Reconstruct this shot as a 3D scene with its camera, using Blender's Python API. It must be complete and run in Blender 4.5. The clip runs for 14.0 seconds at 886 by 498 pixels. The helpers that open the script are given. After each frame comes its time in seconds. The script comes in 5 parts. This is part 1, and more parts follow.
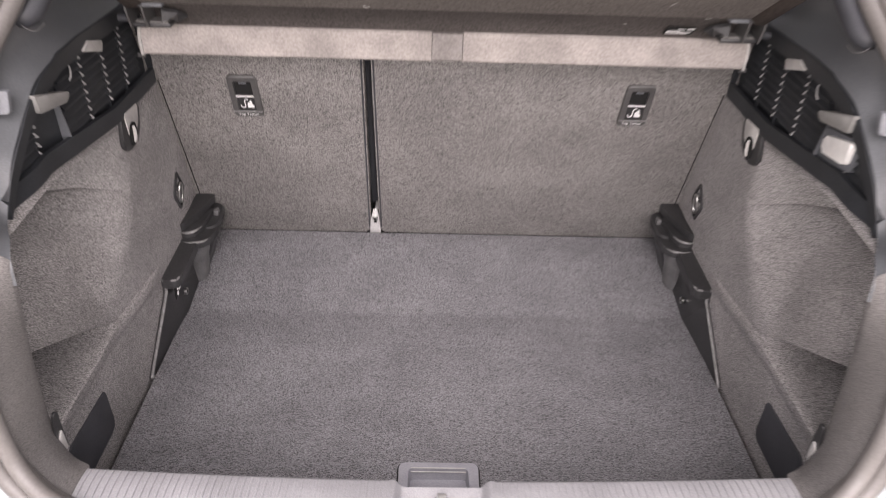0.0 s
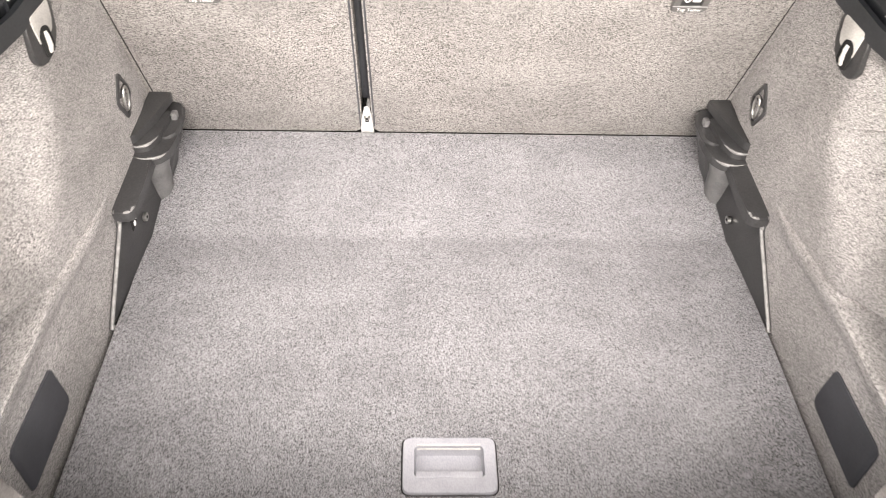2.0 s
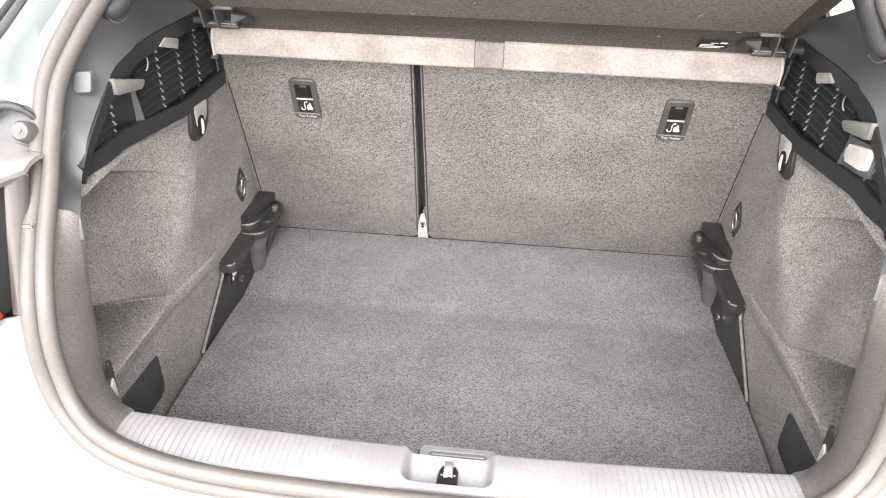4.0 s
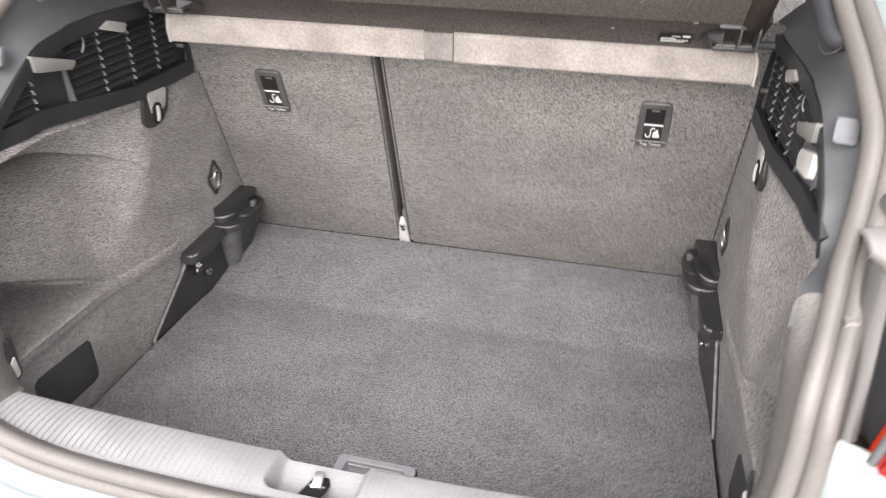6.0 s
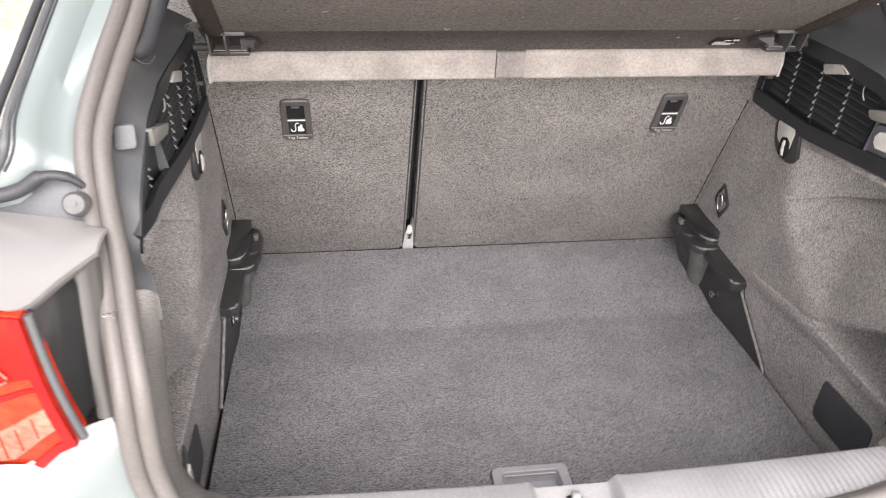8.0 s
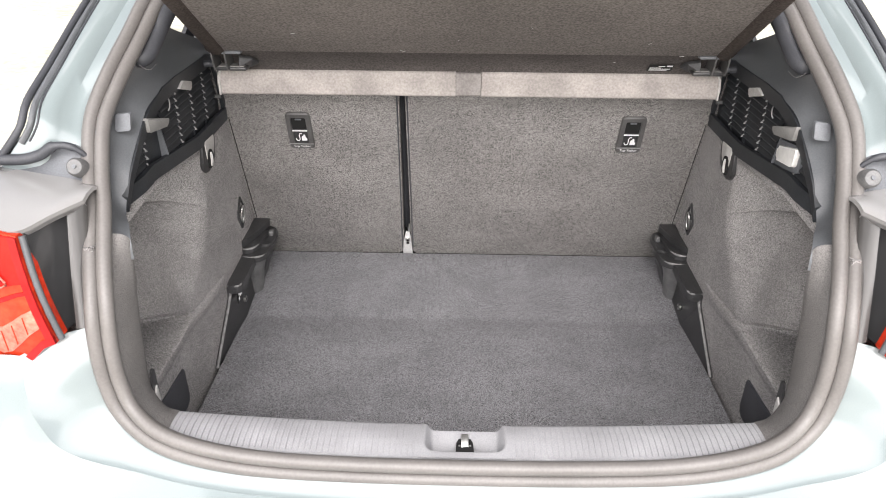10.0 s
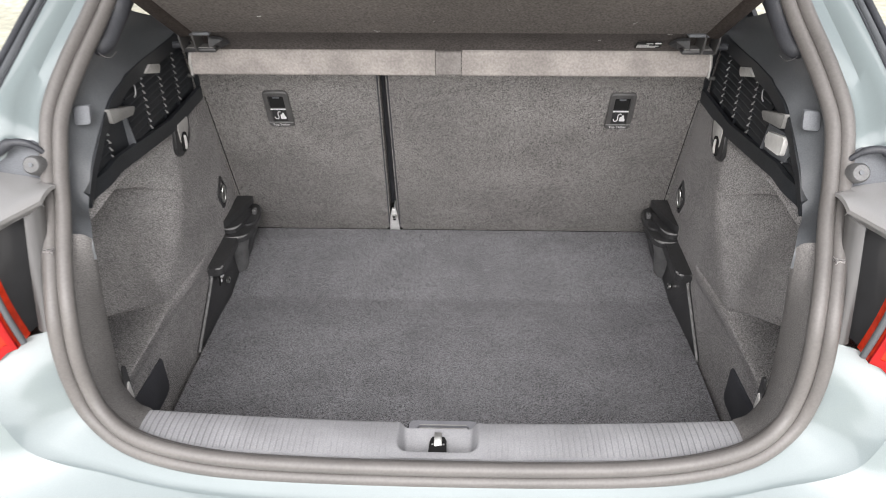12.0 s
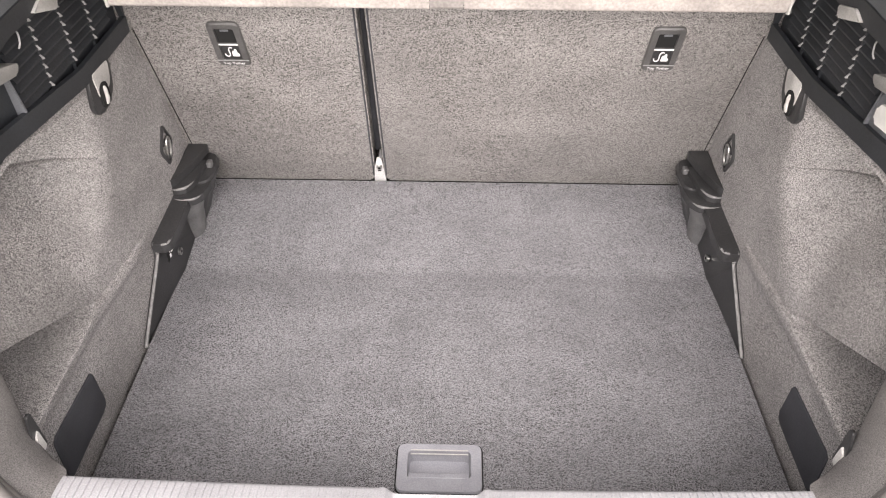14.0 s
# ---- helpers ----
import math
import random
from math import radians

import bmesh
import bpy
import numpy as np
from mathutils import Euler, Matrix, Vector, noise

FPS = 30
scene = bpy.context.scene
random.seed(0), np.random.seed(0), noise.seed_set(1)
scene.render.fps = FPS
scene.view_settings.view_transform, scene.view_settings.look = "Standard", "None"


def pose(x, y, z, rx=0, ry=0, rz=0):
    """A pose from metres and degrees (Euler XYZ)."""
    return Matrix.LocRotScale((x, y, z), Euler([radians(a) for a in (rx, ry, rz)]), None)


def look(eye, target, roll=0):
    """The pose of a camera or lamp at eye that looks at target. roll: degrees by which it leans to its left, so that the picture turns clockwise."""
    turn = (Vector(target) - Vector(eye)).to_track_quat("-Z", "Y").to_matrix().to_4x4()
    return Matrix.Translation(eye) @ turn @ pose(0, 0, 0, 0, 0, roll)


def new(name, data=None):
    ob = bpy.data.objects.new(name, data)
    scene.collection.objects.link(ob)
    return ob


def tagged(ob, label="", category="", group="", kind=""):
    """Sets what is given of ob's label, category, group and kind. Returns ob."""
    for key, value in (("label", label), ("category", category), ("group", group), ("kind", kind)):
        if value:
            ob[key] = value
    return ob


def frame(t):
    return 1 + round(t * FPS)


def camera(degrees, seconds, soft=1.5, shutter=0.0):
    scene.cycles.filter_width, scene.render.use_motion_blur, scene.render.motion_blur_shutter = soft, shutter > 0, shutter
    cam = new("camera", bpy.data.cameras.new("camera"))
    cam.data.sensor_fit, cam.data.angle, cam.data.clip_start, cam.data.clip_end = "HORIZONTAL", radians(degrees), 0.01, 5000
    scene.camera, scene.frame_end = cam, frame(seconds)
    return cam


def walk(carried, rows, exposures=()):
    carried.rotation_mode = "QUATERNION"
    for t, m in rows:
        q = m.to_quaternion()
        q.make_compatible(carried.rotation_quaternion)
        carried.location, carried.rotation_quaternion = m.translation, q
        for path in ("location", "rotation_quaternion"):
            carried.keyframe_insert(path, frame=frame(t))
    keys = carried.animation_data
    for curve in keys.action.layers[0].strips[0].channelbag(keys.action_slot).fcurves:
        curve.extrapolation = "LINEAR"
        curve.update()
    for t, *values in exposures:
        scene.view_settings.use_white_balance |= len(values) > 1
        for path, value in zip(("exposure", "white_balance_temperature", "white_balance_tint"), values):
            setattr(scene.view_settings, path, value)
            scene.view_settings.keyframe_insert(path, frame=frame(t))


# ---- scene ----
cam = camera(62.7, 14.0, soft=1.0, shutter=0.5)
PATH = [
    (0, (-0.025, -0.557, 1.519), (0.02, 1.127, 0.441), 2.0),
    (0.5, (-0.061, -0.347, 1.503), (0.007, 1.197, 0.233), 2.8),
    (1, (-0.061, -0.206, 1.497), (0.012, 1.217, 0.094), 2.7),
    (1.5, (-0.056, -0.192, 1.495), (0.023, 1.175, 0.038), 2.7),
    (2, (-0.044, -0.27, 1.513), (0.025, 1.112, 0.069), 2.5),
    (2.5, (-0.02, -0.392, 1.523), (0.019, 1.079, 0.169), 2.1),
    (3, (0.014, -0.546, 1.53), (0.004, 1.04, 0.313), 1.4),
    (3.5, (0.016, -0.625, 1.526), (-0.049, 1.065, 0.457), 1.3),
    (3.7, (0.011, -0.648, 1.506), (-0.086, 1.071, 0.489), 1.5),
    (5.8, (0.365, -0.554, 1.461), (-0.171, 1.126, 0.516), 1.0),
    (6, (0.287, -0.554, 1.442), (-0.117, 1.152, 0.48), 0.9),
    (6.5, (-0.066, -0.572, 1.411), (-0.018, 1.172, 0.432), -1.1),
    (7, (-0.298, -0.573, 1.504), (-0.008, 1.11, 0.462), -1.0),
    (7.5, (-0.34, -0.571, 1.524), (-0.008, 1.098, 0.473), 0.7),
    (8, (-0.272, -0.573, 1.528), (-0.025, 1.118, 0.489), 2.0),
    (8.2, (-0.203, -0.577, 1.526), (-0.016, 1.13, 0.5), 2.4),
    (10.3, (-0.014, -0.832, 1.533), (-0.053, 0.948, 0.621), 0.2),
    (10.5, (-0.011, -0.844, 1.532), (-0.049, 0.938, 0.624), 0.1),
    (11, (-0.005, -0.856, 1.534), (-0.042, 0.917, 0.609), 0.1),
    (11.5, (0.009, -0.83, 1.569), (-0.038, 0.919, 0.6), -0.1),
    (12, (0.035, -0.742, 1.578), (-0.023, 0.962, 0.533), -0.3),
    (12.5, (0.059, -0.653, 1.572), (-0.006, 1.001, 0.45), -0.4),
    (13, (0.044, -0.544, 1.57), (-0.015, 1.058, 0.375), -0.4),
    (13.5, (0.025, -0.468, 1.562), (-0.017, 1.092, 0.31), -0.1),
    (14, (0.017, -0.414, 1.555), (-0.012, 1.106, 0.255), 0.2),
]
EXTRA = [
    (4.3, (0.13, -0.64, 1.49), (-0.12, 1.08, 0.50), 1.7),
    (4.8, (0.30, -0.60, 1.48), (-0.17, 1.09, 0.52), 1.7),
    (5.3, (0.41, -0.565, 1.475), (-0.20, 1.10, 0.53), 1.4),
    (8.7, (-0.08, -0.61, 1.527), (-0.02, 1.10, 0.535), 2.0),
    (9.5, (-0.025, -0.74, 1.531), (-0.045, 1.01, 0.585), 0.9),
]
EXPOSURES = [(0.0, 1.03, 6600, 22), (0.5, 1.73, 6750, 19), (1.0, 2.31, 6800, 15), (1.5, 2.46, 6850, 14), (2.0, 2.49, 6850, 14), (2.5, 2.42, 6850, 14), (3.0, 2.12, 6850, 15), (3.5, 1.93, 6750, 15), (6.0, 1.46, 6500, 15), (6.5, 1.82, 6600, 15), (7.0, 1.9, 6700, 15), (7.5, 1.54, 6650, 15), (8.0, 1.33, 6600, 16), (10.5, 1.08, 6350, 13), (11.0, 0.8, 6300, 13), (11.5, 0.75, 6300, 13), (12.0, 0.8, 6300, 12), (12.5, 0.92, 6350, 13), (13.0, 1.2, 6450, 15), (13.5, 1.38, 6550, 16), (14.0, 1.72, 6650, 16)]
walk(cam, [(t, look(eye, target, roll)) for t, eye, target, roll in sorted(PATH + EXTRA)], EXPOSURES)

# ---- light: bright overcast day ----
SUN_ELEVATION, SUN_AZIMUTH = 38.0, 180.0
world = bpy.data.worlds.new("overcast_sky")
scene.world = world
world.use_nodes = True
wn = world.node_tree.nodes
wn.clear()
w_out = wn.new("ShaderNodeOutputWorld")
w_bg = wn.new("ShaderNodeBackground")
w_sky = wn.new("ShaderNodeTexSky")
w_hsv = wn.new("ShaderNodeHueSaturation")
w_sky.sky_type = "NISHITA"
w_sky.sun_disc = False
w_sky.sun_elevation = radians(SUN_ELEVATION)
w_sky.sun_rotation = radians(SUN_AZIMUTH)
w_sky.dust_density = 4.0
w_hsv.inputs["Saturation"].default_value = 0.25
w_bg.inputs["Strength"].default_value = 0.115
world.node_tree.links.new(w_sky.outputs["Color"], w_hsv.inputs["Color"])
world.node_tree.links.new(w_hsv.outputs["Color"], w_bg.inputs["Color"])
world.node_tree.links.new(w_bg.outputs["Background"], w_out.inputs["Surface"])
sun_data = bpy.data.lights.new("sun", "SUN")
sun_data.energy, sun_data.angle, sun_data.color = 2.6, radians(112), (1.0, 0.96, 0.9)
sun = new("sun", sun_data)
az, el = radians(SUN_AZIMUTH), radians(SUN_ELEVATION)
sun_way = Vector((math.sin(az) * math.cos(el), math.cos(az) * math.cos(el), math.sin(el)))
sun.matrix_world = look(sun_way * 20, (0, 0, 0))


# ---- materials ----
def material(name, base, rough=0.6, metal=0.0, grain=None, grain_amount=0.25, patch=None, patch_amount=0.15, bump=0.0, bump_scale=None, coat=0.0, stretch=None, spec=0.5, fibre=0.0):
    """Principled surface with fine grain, broad patches and relief, all in metres."""
    m = bpy.data.materials.new(name)
    m.use_nodes = True
    n, l = m.node_tree.nodes, m.node_tree.links
    b = n["Principled BSDF"]
    b.inputs["Roughness"].default_value = rough
    b.inputs["Metallic"].default_value = metal
    b.inputs["Specular IOR Level"].default_value = spec
    b.inputs["Coat Weight"].default_value = coat
    b.inputs["Coat Roughness"].default_value = 0.06
    geo = n.new("ShaderNodeNewGeometry")
    turn = n.new("ShaderNodeMapping")
    turn.inputs["Rotation"].default_value = (0.31, 0.23, 0.17)
    turn.inputs["Location"].default_value = (0.137, 0.291, 0.073)
    pull = n.new("ShaderNodeVectorMath")
    pull.operation = "MULTIPLY"
    pull.inputs[1].default_value = stretch or (1, 1, 1)
    l.new(geo.outputs["Position"], pull.inputs[0])
    l.new(pull.outputs[0], turn.inputs["Vector"])
    place = turn.outputs["Vector"]
    last = n.new("ShaderNodeRGB")
    last.outputs[0].default_value = (*base, 1)
    colour = last.outputs[0]
    for scale, amount, detail in ((grain, grain_amount, 2.0), (patch, patch_amount, 3.0)):
        if not scale:
            continue
        tex = n.new("ShaderNodeTexNoise")
        tex.inputs["Scale"].default_value = scale
        tex.inputs["Detail"].default_value = detail
        l.new(place, tex.inputs["Vector"])
        ramp = n.new("ShaderNodeMapRange")
        ramp.inputs["From Min"].default_value, ramp.inputs["From Max"].default_value = 0.32, 0.68
        ramp.inputs["To Min"].default_value, ramp.inputs["To Max"].default_value = 1 - amount, 1 + amount
        l.new(tex.outputs["Fac"], ramp.inputs["Value"])
        mul = n.new("ShaderNodeVectorMath")
        mul.operation = "MULTIPLY"
        l.new(colour, mul.inputs[0])
        l.new(ramp.outputs["Result"], mul.inputs[1])
        colour = mul.outputs[0]
    if fibre:
        # pale crossing fibres over a darker ground: thin ridges of two stretched noises, and a fine grain
        strands = []
        for pulled, width in (((0.36, 1.0, 1.0), 17.0), ((1.0, 0.5, 0.5), 17.0)):
            way = n.new("ShaderNodeVectorMath")
            way.operation = "MULTIPLY"
            way.inputs[1].default_value = pulled
            l.new(place, way.inputs[0])
            tex = n.new("ShaderNodeTexNoise")
            tex.inputs["Scale"].default_value = fibre
            tex.inputs["Detail"].default_value = 2.0
            tex.inputs["Roughness"].default_value = 0.6
            l.new(way.outputs[0], tex.inputs["Vector"])
            off = n.new("ShaderNodeMath")
            off.operation = "SUBTRACT"
            off.inputs[1].default_value = 0.5
            l.new(tex.outputs["Fac"], off.inputs[0])
            mag = n.new("ShaderNodeMath")
            mag.operation = "ABSOLUTE"
            l.new(off.outputs[0], mag.inputs[0])
            thin = n.new("ShaderNodeMath")
            thin.operation = "MULTIPLY_ADD"
            thin.use_clamp = True
            thin.inputs[1].default_value, thin.inputs[2].default_value = -width, 1.0
            l.new(mag.outputs[0], thin.inputs[0])
            strands.append(thin.outputs[0])
        most = n.new("ShaderNodeMath")
        most.operation = "MAXIMUM"
        l.new(strands[0], most.inputs[0])
        l.new(strands[1], most.inputs[1])
        ramp = n.new("ShaderNodeMapRange")
        ramp.inputs["From Min"].default_value, ramp.inputs["From Max"].default_value = 0.0, 1.0
        ramp.inputs["To Min"].default_value, ramp.inputs["To Max"].default_value = 0.22, 2.35
        l.new(most.outputs[0], ramp.inputs["Value"])
        mul = n.new("ShaderNodeVectorMath")
        mul.operation = "MULTIPLY"
        l.new(colour, mul.inputs[0])
        l.new(ramp.outputs["Result"], mul.inputs[1])
        colour = mul.outputs[0]
    l.new(colour, b.inputs["Base Color"])
    if bump:
        tex = n.new("ShaderNodeTexNoise")
        tex.inputs["Scale"].default_value = bump_scale or grain or 200.0
        tex.inputs["Detail"].default_value = 2.0
        l.new(place, tex.inputs["Vector"])
        bp = n.new("ShaderNodeBump")
        bp.inputs["Strength"].default_value = bump
        bp.inputs["Distance"].default_value = 0.002
        l.new(tex.outputs["Fac"], bp.inputs["Height"])
        l.new(bp.outputs["Normal"], b.inputs["Normal"])
    return m


CARPET = material("grey_needle_felt_carpet", (0.160, 0.159, 0.166), 0.62, grain=900, grain_amount=0.16, patch=13, patch_amount=0.11, bump=0.8, bump_scale=800, spec=0.4, stretch=(0.7, 1, 1), fibre=570)
SEAT_FELT = material("seatback_felt", (0.187, 0.178, 0.172), 0.62, grain=900, grain_amount=0.16, patch=8, patch_amount=0.12, bump=0.8, bump_scale=800, spec=0.4, stretch=(0.75, 1, 1), fibre=560)
SIDE_FELT = material("side_lining_felt", (0.226, 0.217, 0.212), 0.55, grain=700, grain_amount=0.3, patch=12, patch_amount=0.14, bump=0.5, bump_scale=800, spec=0.8, stretch=(1, 0.7, 1), fibre=600)
JAMB_FELT = material("corner_trim_felt", (0.185, 0.177, 0.171), 0.92, grain=650, grain_amount=0.34, patch=14, patch_amount=0.10, bump=0.35, bump_scale=600, spec=0.2)
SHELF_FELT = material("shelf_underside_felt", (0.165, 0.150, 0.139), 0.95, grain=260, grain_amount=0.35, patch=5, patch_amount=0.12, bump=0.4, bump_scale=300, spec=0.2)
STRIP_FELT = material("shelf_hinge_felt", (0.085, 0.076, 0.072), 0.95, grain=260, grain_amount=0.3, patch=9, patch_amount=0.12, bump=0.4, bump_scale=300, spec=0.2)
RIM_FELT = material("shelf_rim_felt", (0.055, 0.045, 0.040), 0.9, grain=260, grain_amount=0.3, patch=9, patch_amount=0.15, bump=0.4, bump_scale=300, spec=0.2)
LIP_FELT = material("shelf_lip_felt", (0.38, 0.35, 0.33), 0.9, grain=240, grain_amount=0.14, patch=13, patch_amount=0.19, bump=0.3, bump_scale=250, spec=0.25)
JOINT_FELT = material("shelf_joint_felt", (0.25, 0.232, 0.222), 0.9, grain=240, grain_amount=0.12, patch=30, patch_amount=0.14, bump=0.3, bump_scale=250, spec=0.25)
BLACK = material("black_grained_plastic", (0.034, 0.034, 0.035), 0.36, grain=300, grain_amount=0.2, patch=12, patch_amount=0.2, bump=0.10, bump_scale=900)
LOUVRE = material("black_matt_plastic", (0.021, 0.0235, 0.027), 0.48, grain=300, grain_amount=0.2, patch=15, patch_amount=0.2, bump=0.1, bump_scale=900)
GREY = material("grey_trim_plastic", (0.13, 0.137, 0.148), 0.55, grain=500, grain_amount=0.12, patch=10, patch_amount=0.12, bump=0.1, bump_scale=1200)
SLATE = material("dark_slate_plastic", (0.047, 0.049, 0.056), 0.5, grain=500, grain_amount=0.15, patch=20, patch_amount=0.12, bump=0.1, bump_scale=1200)
TRIM = material("pillar_trim_plastic", (0.105, 0.111, 0.118), 0.32, grain=500, grain_amount=0.10, patch=10, patch_amount=0.10, bump=0.1, bump_scale=1200)
FLAP = material("pale_flap_plastic", (0.22, 0.217, 0.208), 0.5, grain=500, grain_amount=0.10, patch=30, patch_amount=0.10)
SILL = material("sill_plate_plastic", (0.31, 0.31, 0.32), 0.5, grain=600, grain_amount=0.12, patch=14, patch_amount=0.1, bump=0.1, bump_scale=1200)
HANDLE = material("light_grey_handle_plastic", (0.33, 0.333, 0.36), 0.4, grain=500, grain_amount=0.1, patch=30, patch_amount=0.08, bump=0.06, bump_scale=900)
RUBBER = material("weathered_seal_rubber", (0.150, 0.141, 0.134), 0.38, grain=250, grain_amount=0.07, patch=9, patch_amount=0.10, bump=0.05, bump_scale=500)
PAINT = material("pale_mint_paint", (0.222, 0.262, 0.266), 0.3, grain=900, grain_amount=0.04, patch=4, patch_amount=0.05, coat=1.0)
BEZEL = material("black_satin_plastic", (0.085, 0.083, 0.082), 0.4, grain=400, grain_amount=0.12, patch=40, patch_amount=0.12)
POST = material("worn_grey_plastic", (0.115, 0.115, 0.115), 0.4, grain=400, grain_amount=0.15, patch=40, patch_amount=0.2)
# pale tone that paints highlights along the black bracket's edges
HIGHLIGHT = material("plastic_highlight", (0.21, 0.208, 0.204), 0.32, grain=400, grain_amount=0.15, patch=60, patch_amount=0.25)
# pale grey: sunlit slat ends painted in, also printed line and wire clip
BRIGHT_GREY = material("lit_facet_and_detail_grey", (0.30, 0.30, 0.30), 0.5, patch=90, patch_amount=0.2)
# tone of the flange, far darker than the mint body
DARK_GLOSS = material("glossy_dark_grey", (0.075, 0.072, 0.070), 0.35, patch=14, patch_amount=0.15, coat=0.35)
# body paint with its bright sky reflection put into the colour
BRIGHT_PAINT = material("sky_bright_body_paint", (0.30, 0.295, 0.29), 0.26, grain=900, grain_amount=0.04, patch=6, patch_amount=0.10, coat=0.6)
# tone of the lamp hollow, darker still than the flange
GUN = material("glossy_near_black", (0.055, 0.055, 0.057), 0.28, patch=12, patch_amount=0.15, coat=0.6)
STEEL = material("bright_steel", (0.62, 0.62, 0.6), 0.3, 1.0, grain=200, grain_amount=0.15, patch=60, patch_amount=0.15)
ANCHOR = material("zinc_plated_metal", (0.75, 0.75, 0.74), 0.45, 0.3, grain=300, grain_amount=0.1, patch=60, patch_amount=0.1)
PALE = material("pale_grey_plastic", (0.5, 0.49, 0.47), 0.5, grain=400, grain_amount=0.1, patch=50, patch_amount=0.1)
WHITE = material("white_print", (0.85, 0.85, 0.85), 0.7)
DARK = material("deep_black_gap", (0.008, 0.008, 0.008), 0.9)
RED = material("red_lamp_lens", (0.52, 0.012, 0.008), 0.15, grain=120, grain_amount=0.15, patch=18, patch_amount=0.25, coat=0.12, spec=0.3)
RED_DEEP = material("deep_red_lens", (0.42, 0.012, 0.012), 0.12, patch=30, patch_amount=0.2, coat=0.15, spec=0.3)
ORANGE = material("orange_red_lens", (0.58, 0.040, 0.014), 0.15, grain=90, grain_amount=0.2, patch=20, patch_amount=0.25, coat=0.12, spec=0.3)
CLEAR = material("pale_reversing_lens", (0.62, 0.17, 0.12), 0.18, grain=140, grain_amount=0.25, patch=25, patch_amount=0.25, coat=0.15, spec=0.3)
GRASS = material("dry_grass", (0.56, 0.545, 0.43), 0.95, grain=14, grain_amount=0.2, patch=0.6, patch_amount=0.25, bump=0.5, bump_scale=30)
LENS = material("boot_light_lens", (0.8, 0.79, 0.76), 0.3, patch=80, patch_amount=0.08)
GLASS = bpy.data.materials.new("tinted_window_glass")
GLASS.use_nodes = True
GLASS.node_tree.nodes["Principled BSDF"].inputs["Transmission Weight"].default_value = 1.0
GLASS.node_tree.nodes["Principled BSDF"].inputs["Roughness"].default_value = 0.02
GLASS.node_tree.nodes["Principled BSDF"].inputs["Base Color"].default_value = (0.75, 0.8, 0.78, 1)


# ---- mesh helpers ----
def thing(name, at, label, category, group="", kind=""):
    ob = new(name)
    ob.empty_display_size = 0.02
    ob.location = at
    return tagged(ob, label, category, group, kind)


def part(name, bm, mat, parent=None, label="", smooth=None, kind=""):
    """One mesh object; world coordinates in bm are kept whatever the parent's place."""
    me = bpy.data.meshes.new(name)
    bmesh.ops.recalc_face_normals(bm, faces=bm.faces)
    bm.to_mesh(me)
    bm.free()
    me.materials.append(mat)
    if smooth is not None:
        me.shade_smooth()
        me.set_sharp_from_angle(angle=radians(smooth))
    ob = new(name, me)
    if parent:
        ob.parent = parent
        up, shift = parent, Vector((0, 0, 0))
        while up:
            shift += up.location
            up = up.parent
        me.transform(Matrix.Translation(-shift))
    return tagged(ob, label, "", "", kind)


def box(bm, lo, hi, bevel=0.0, seg=2):
    lo, hi = Vector(lo), Vector(hi)
    m = Matrix.Translation((lo + hi) / 2) @ Matrix.Diagonal((*[abs(a) for a in (hi - lo)], 1))
    made = bmesh.ops.create_cube(bm, size=1, matrix=m)["verts"]
    if bevel:
        edges = list({e for v in made for e in v.link_edges})
        bmesh.ops.bevel(bm, geom=edges, offset=bevel, segments=seg, profile=0.5, affect="EDGES")
    return bm


def prism(bm, points, offset, bevel=0.0, seg=2):
    """A flat outline (3D points in one plane) pushed along offset; the far rim is bevelled."""
    low = [bm.verts.new(p) for p in points]
    high = [bm.verts.new(Vector(p) + Vector(offset)) for p in points]
    k = len(points)
    bm.faces.new(low)
    top = bm.faces.new(high)
    for i in range(k):
        bm.faces.new((low[i], low[(i + 1) % k], high[(i + 1) % k], high[i]))
    if bevel:
        bmesh.ops.bevel(bm, geom=list(top.edges), offset=bevel, segments=seg, profile=0.5, affect="EDGES")
    return bm


def rounded(points, r, seg=4):
    """2D outline with its corners rounded."""
    out, k = [], len(points)
    for i in range(k):
        p, a, b = Vector(points[i]), Vector(points[i - 1]), Vector(points[(i + 1) % k])
        d1, d2 = a - p, b - p
        rr = min(r, d1.length * 0.45, d2.length * 0.45)
        p1, p2 = p + d1.normalized() * rr, p + d2.normalized() * rr
        for j in range(seg + 1):
            t = j / seg
            q = p1 * (1 - t) ** 2 + p * 2 * t * (1 - t) + p2 * t * t
            out.append((q[0], q[1]))
    return out


def spline(points, n):
    """Catmull-Rom through the points, n steps a stretch."""
    pts = [np.array(p, float) for p in points]
    ext = [2 * pts[0] - pts[1]] + pts + [2 * pts[-1] - pts[-2]]
    out = []
    for i in range(1, len(ext) - 2):
        p0, p1, p2, p3 = ext[i - 1:i + 3]
        for j in range(n):
            t = j / n
            out.append(0.5 * (2 * p1 + (p2 - p0) * t + (2 * p0 - 5 * p1 + 4 * p2 - p3) * t * t + (3 * p1 - p0 - 3 * p2 + p3) * t ** 3))
    out.append(pts[-1])
    return out


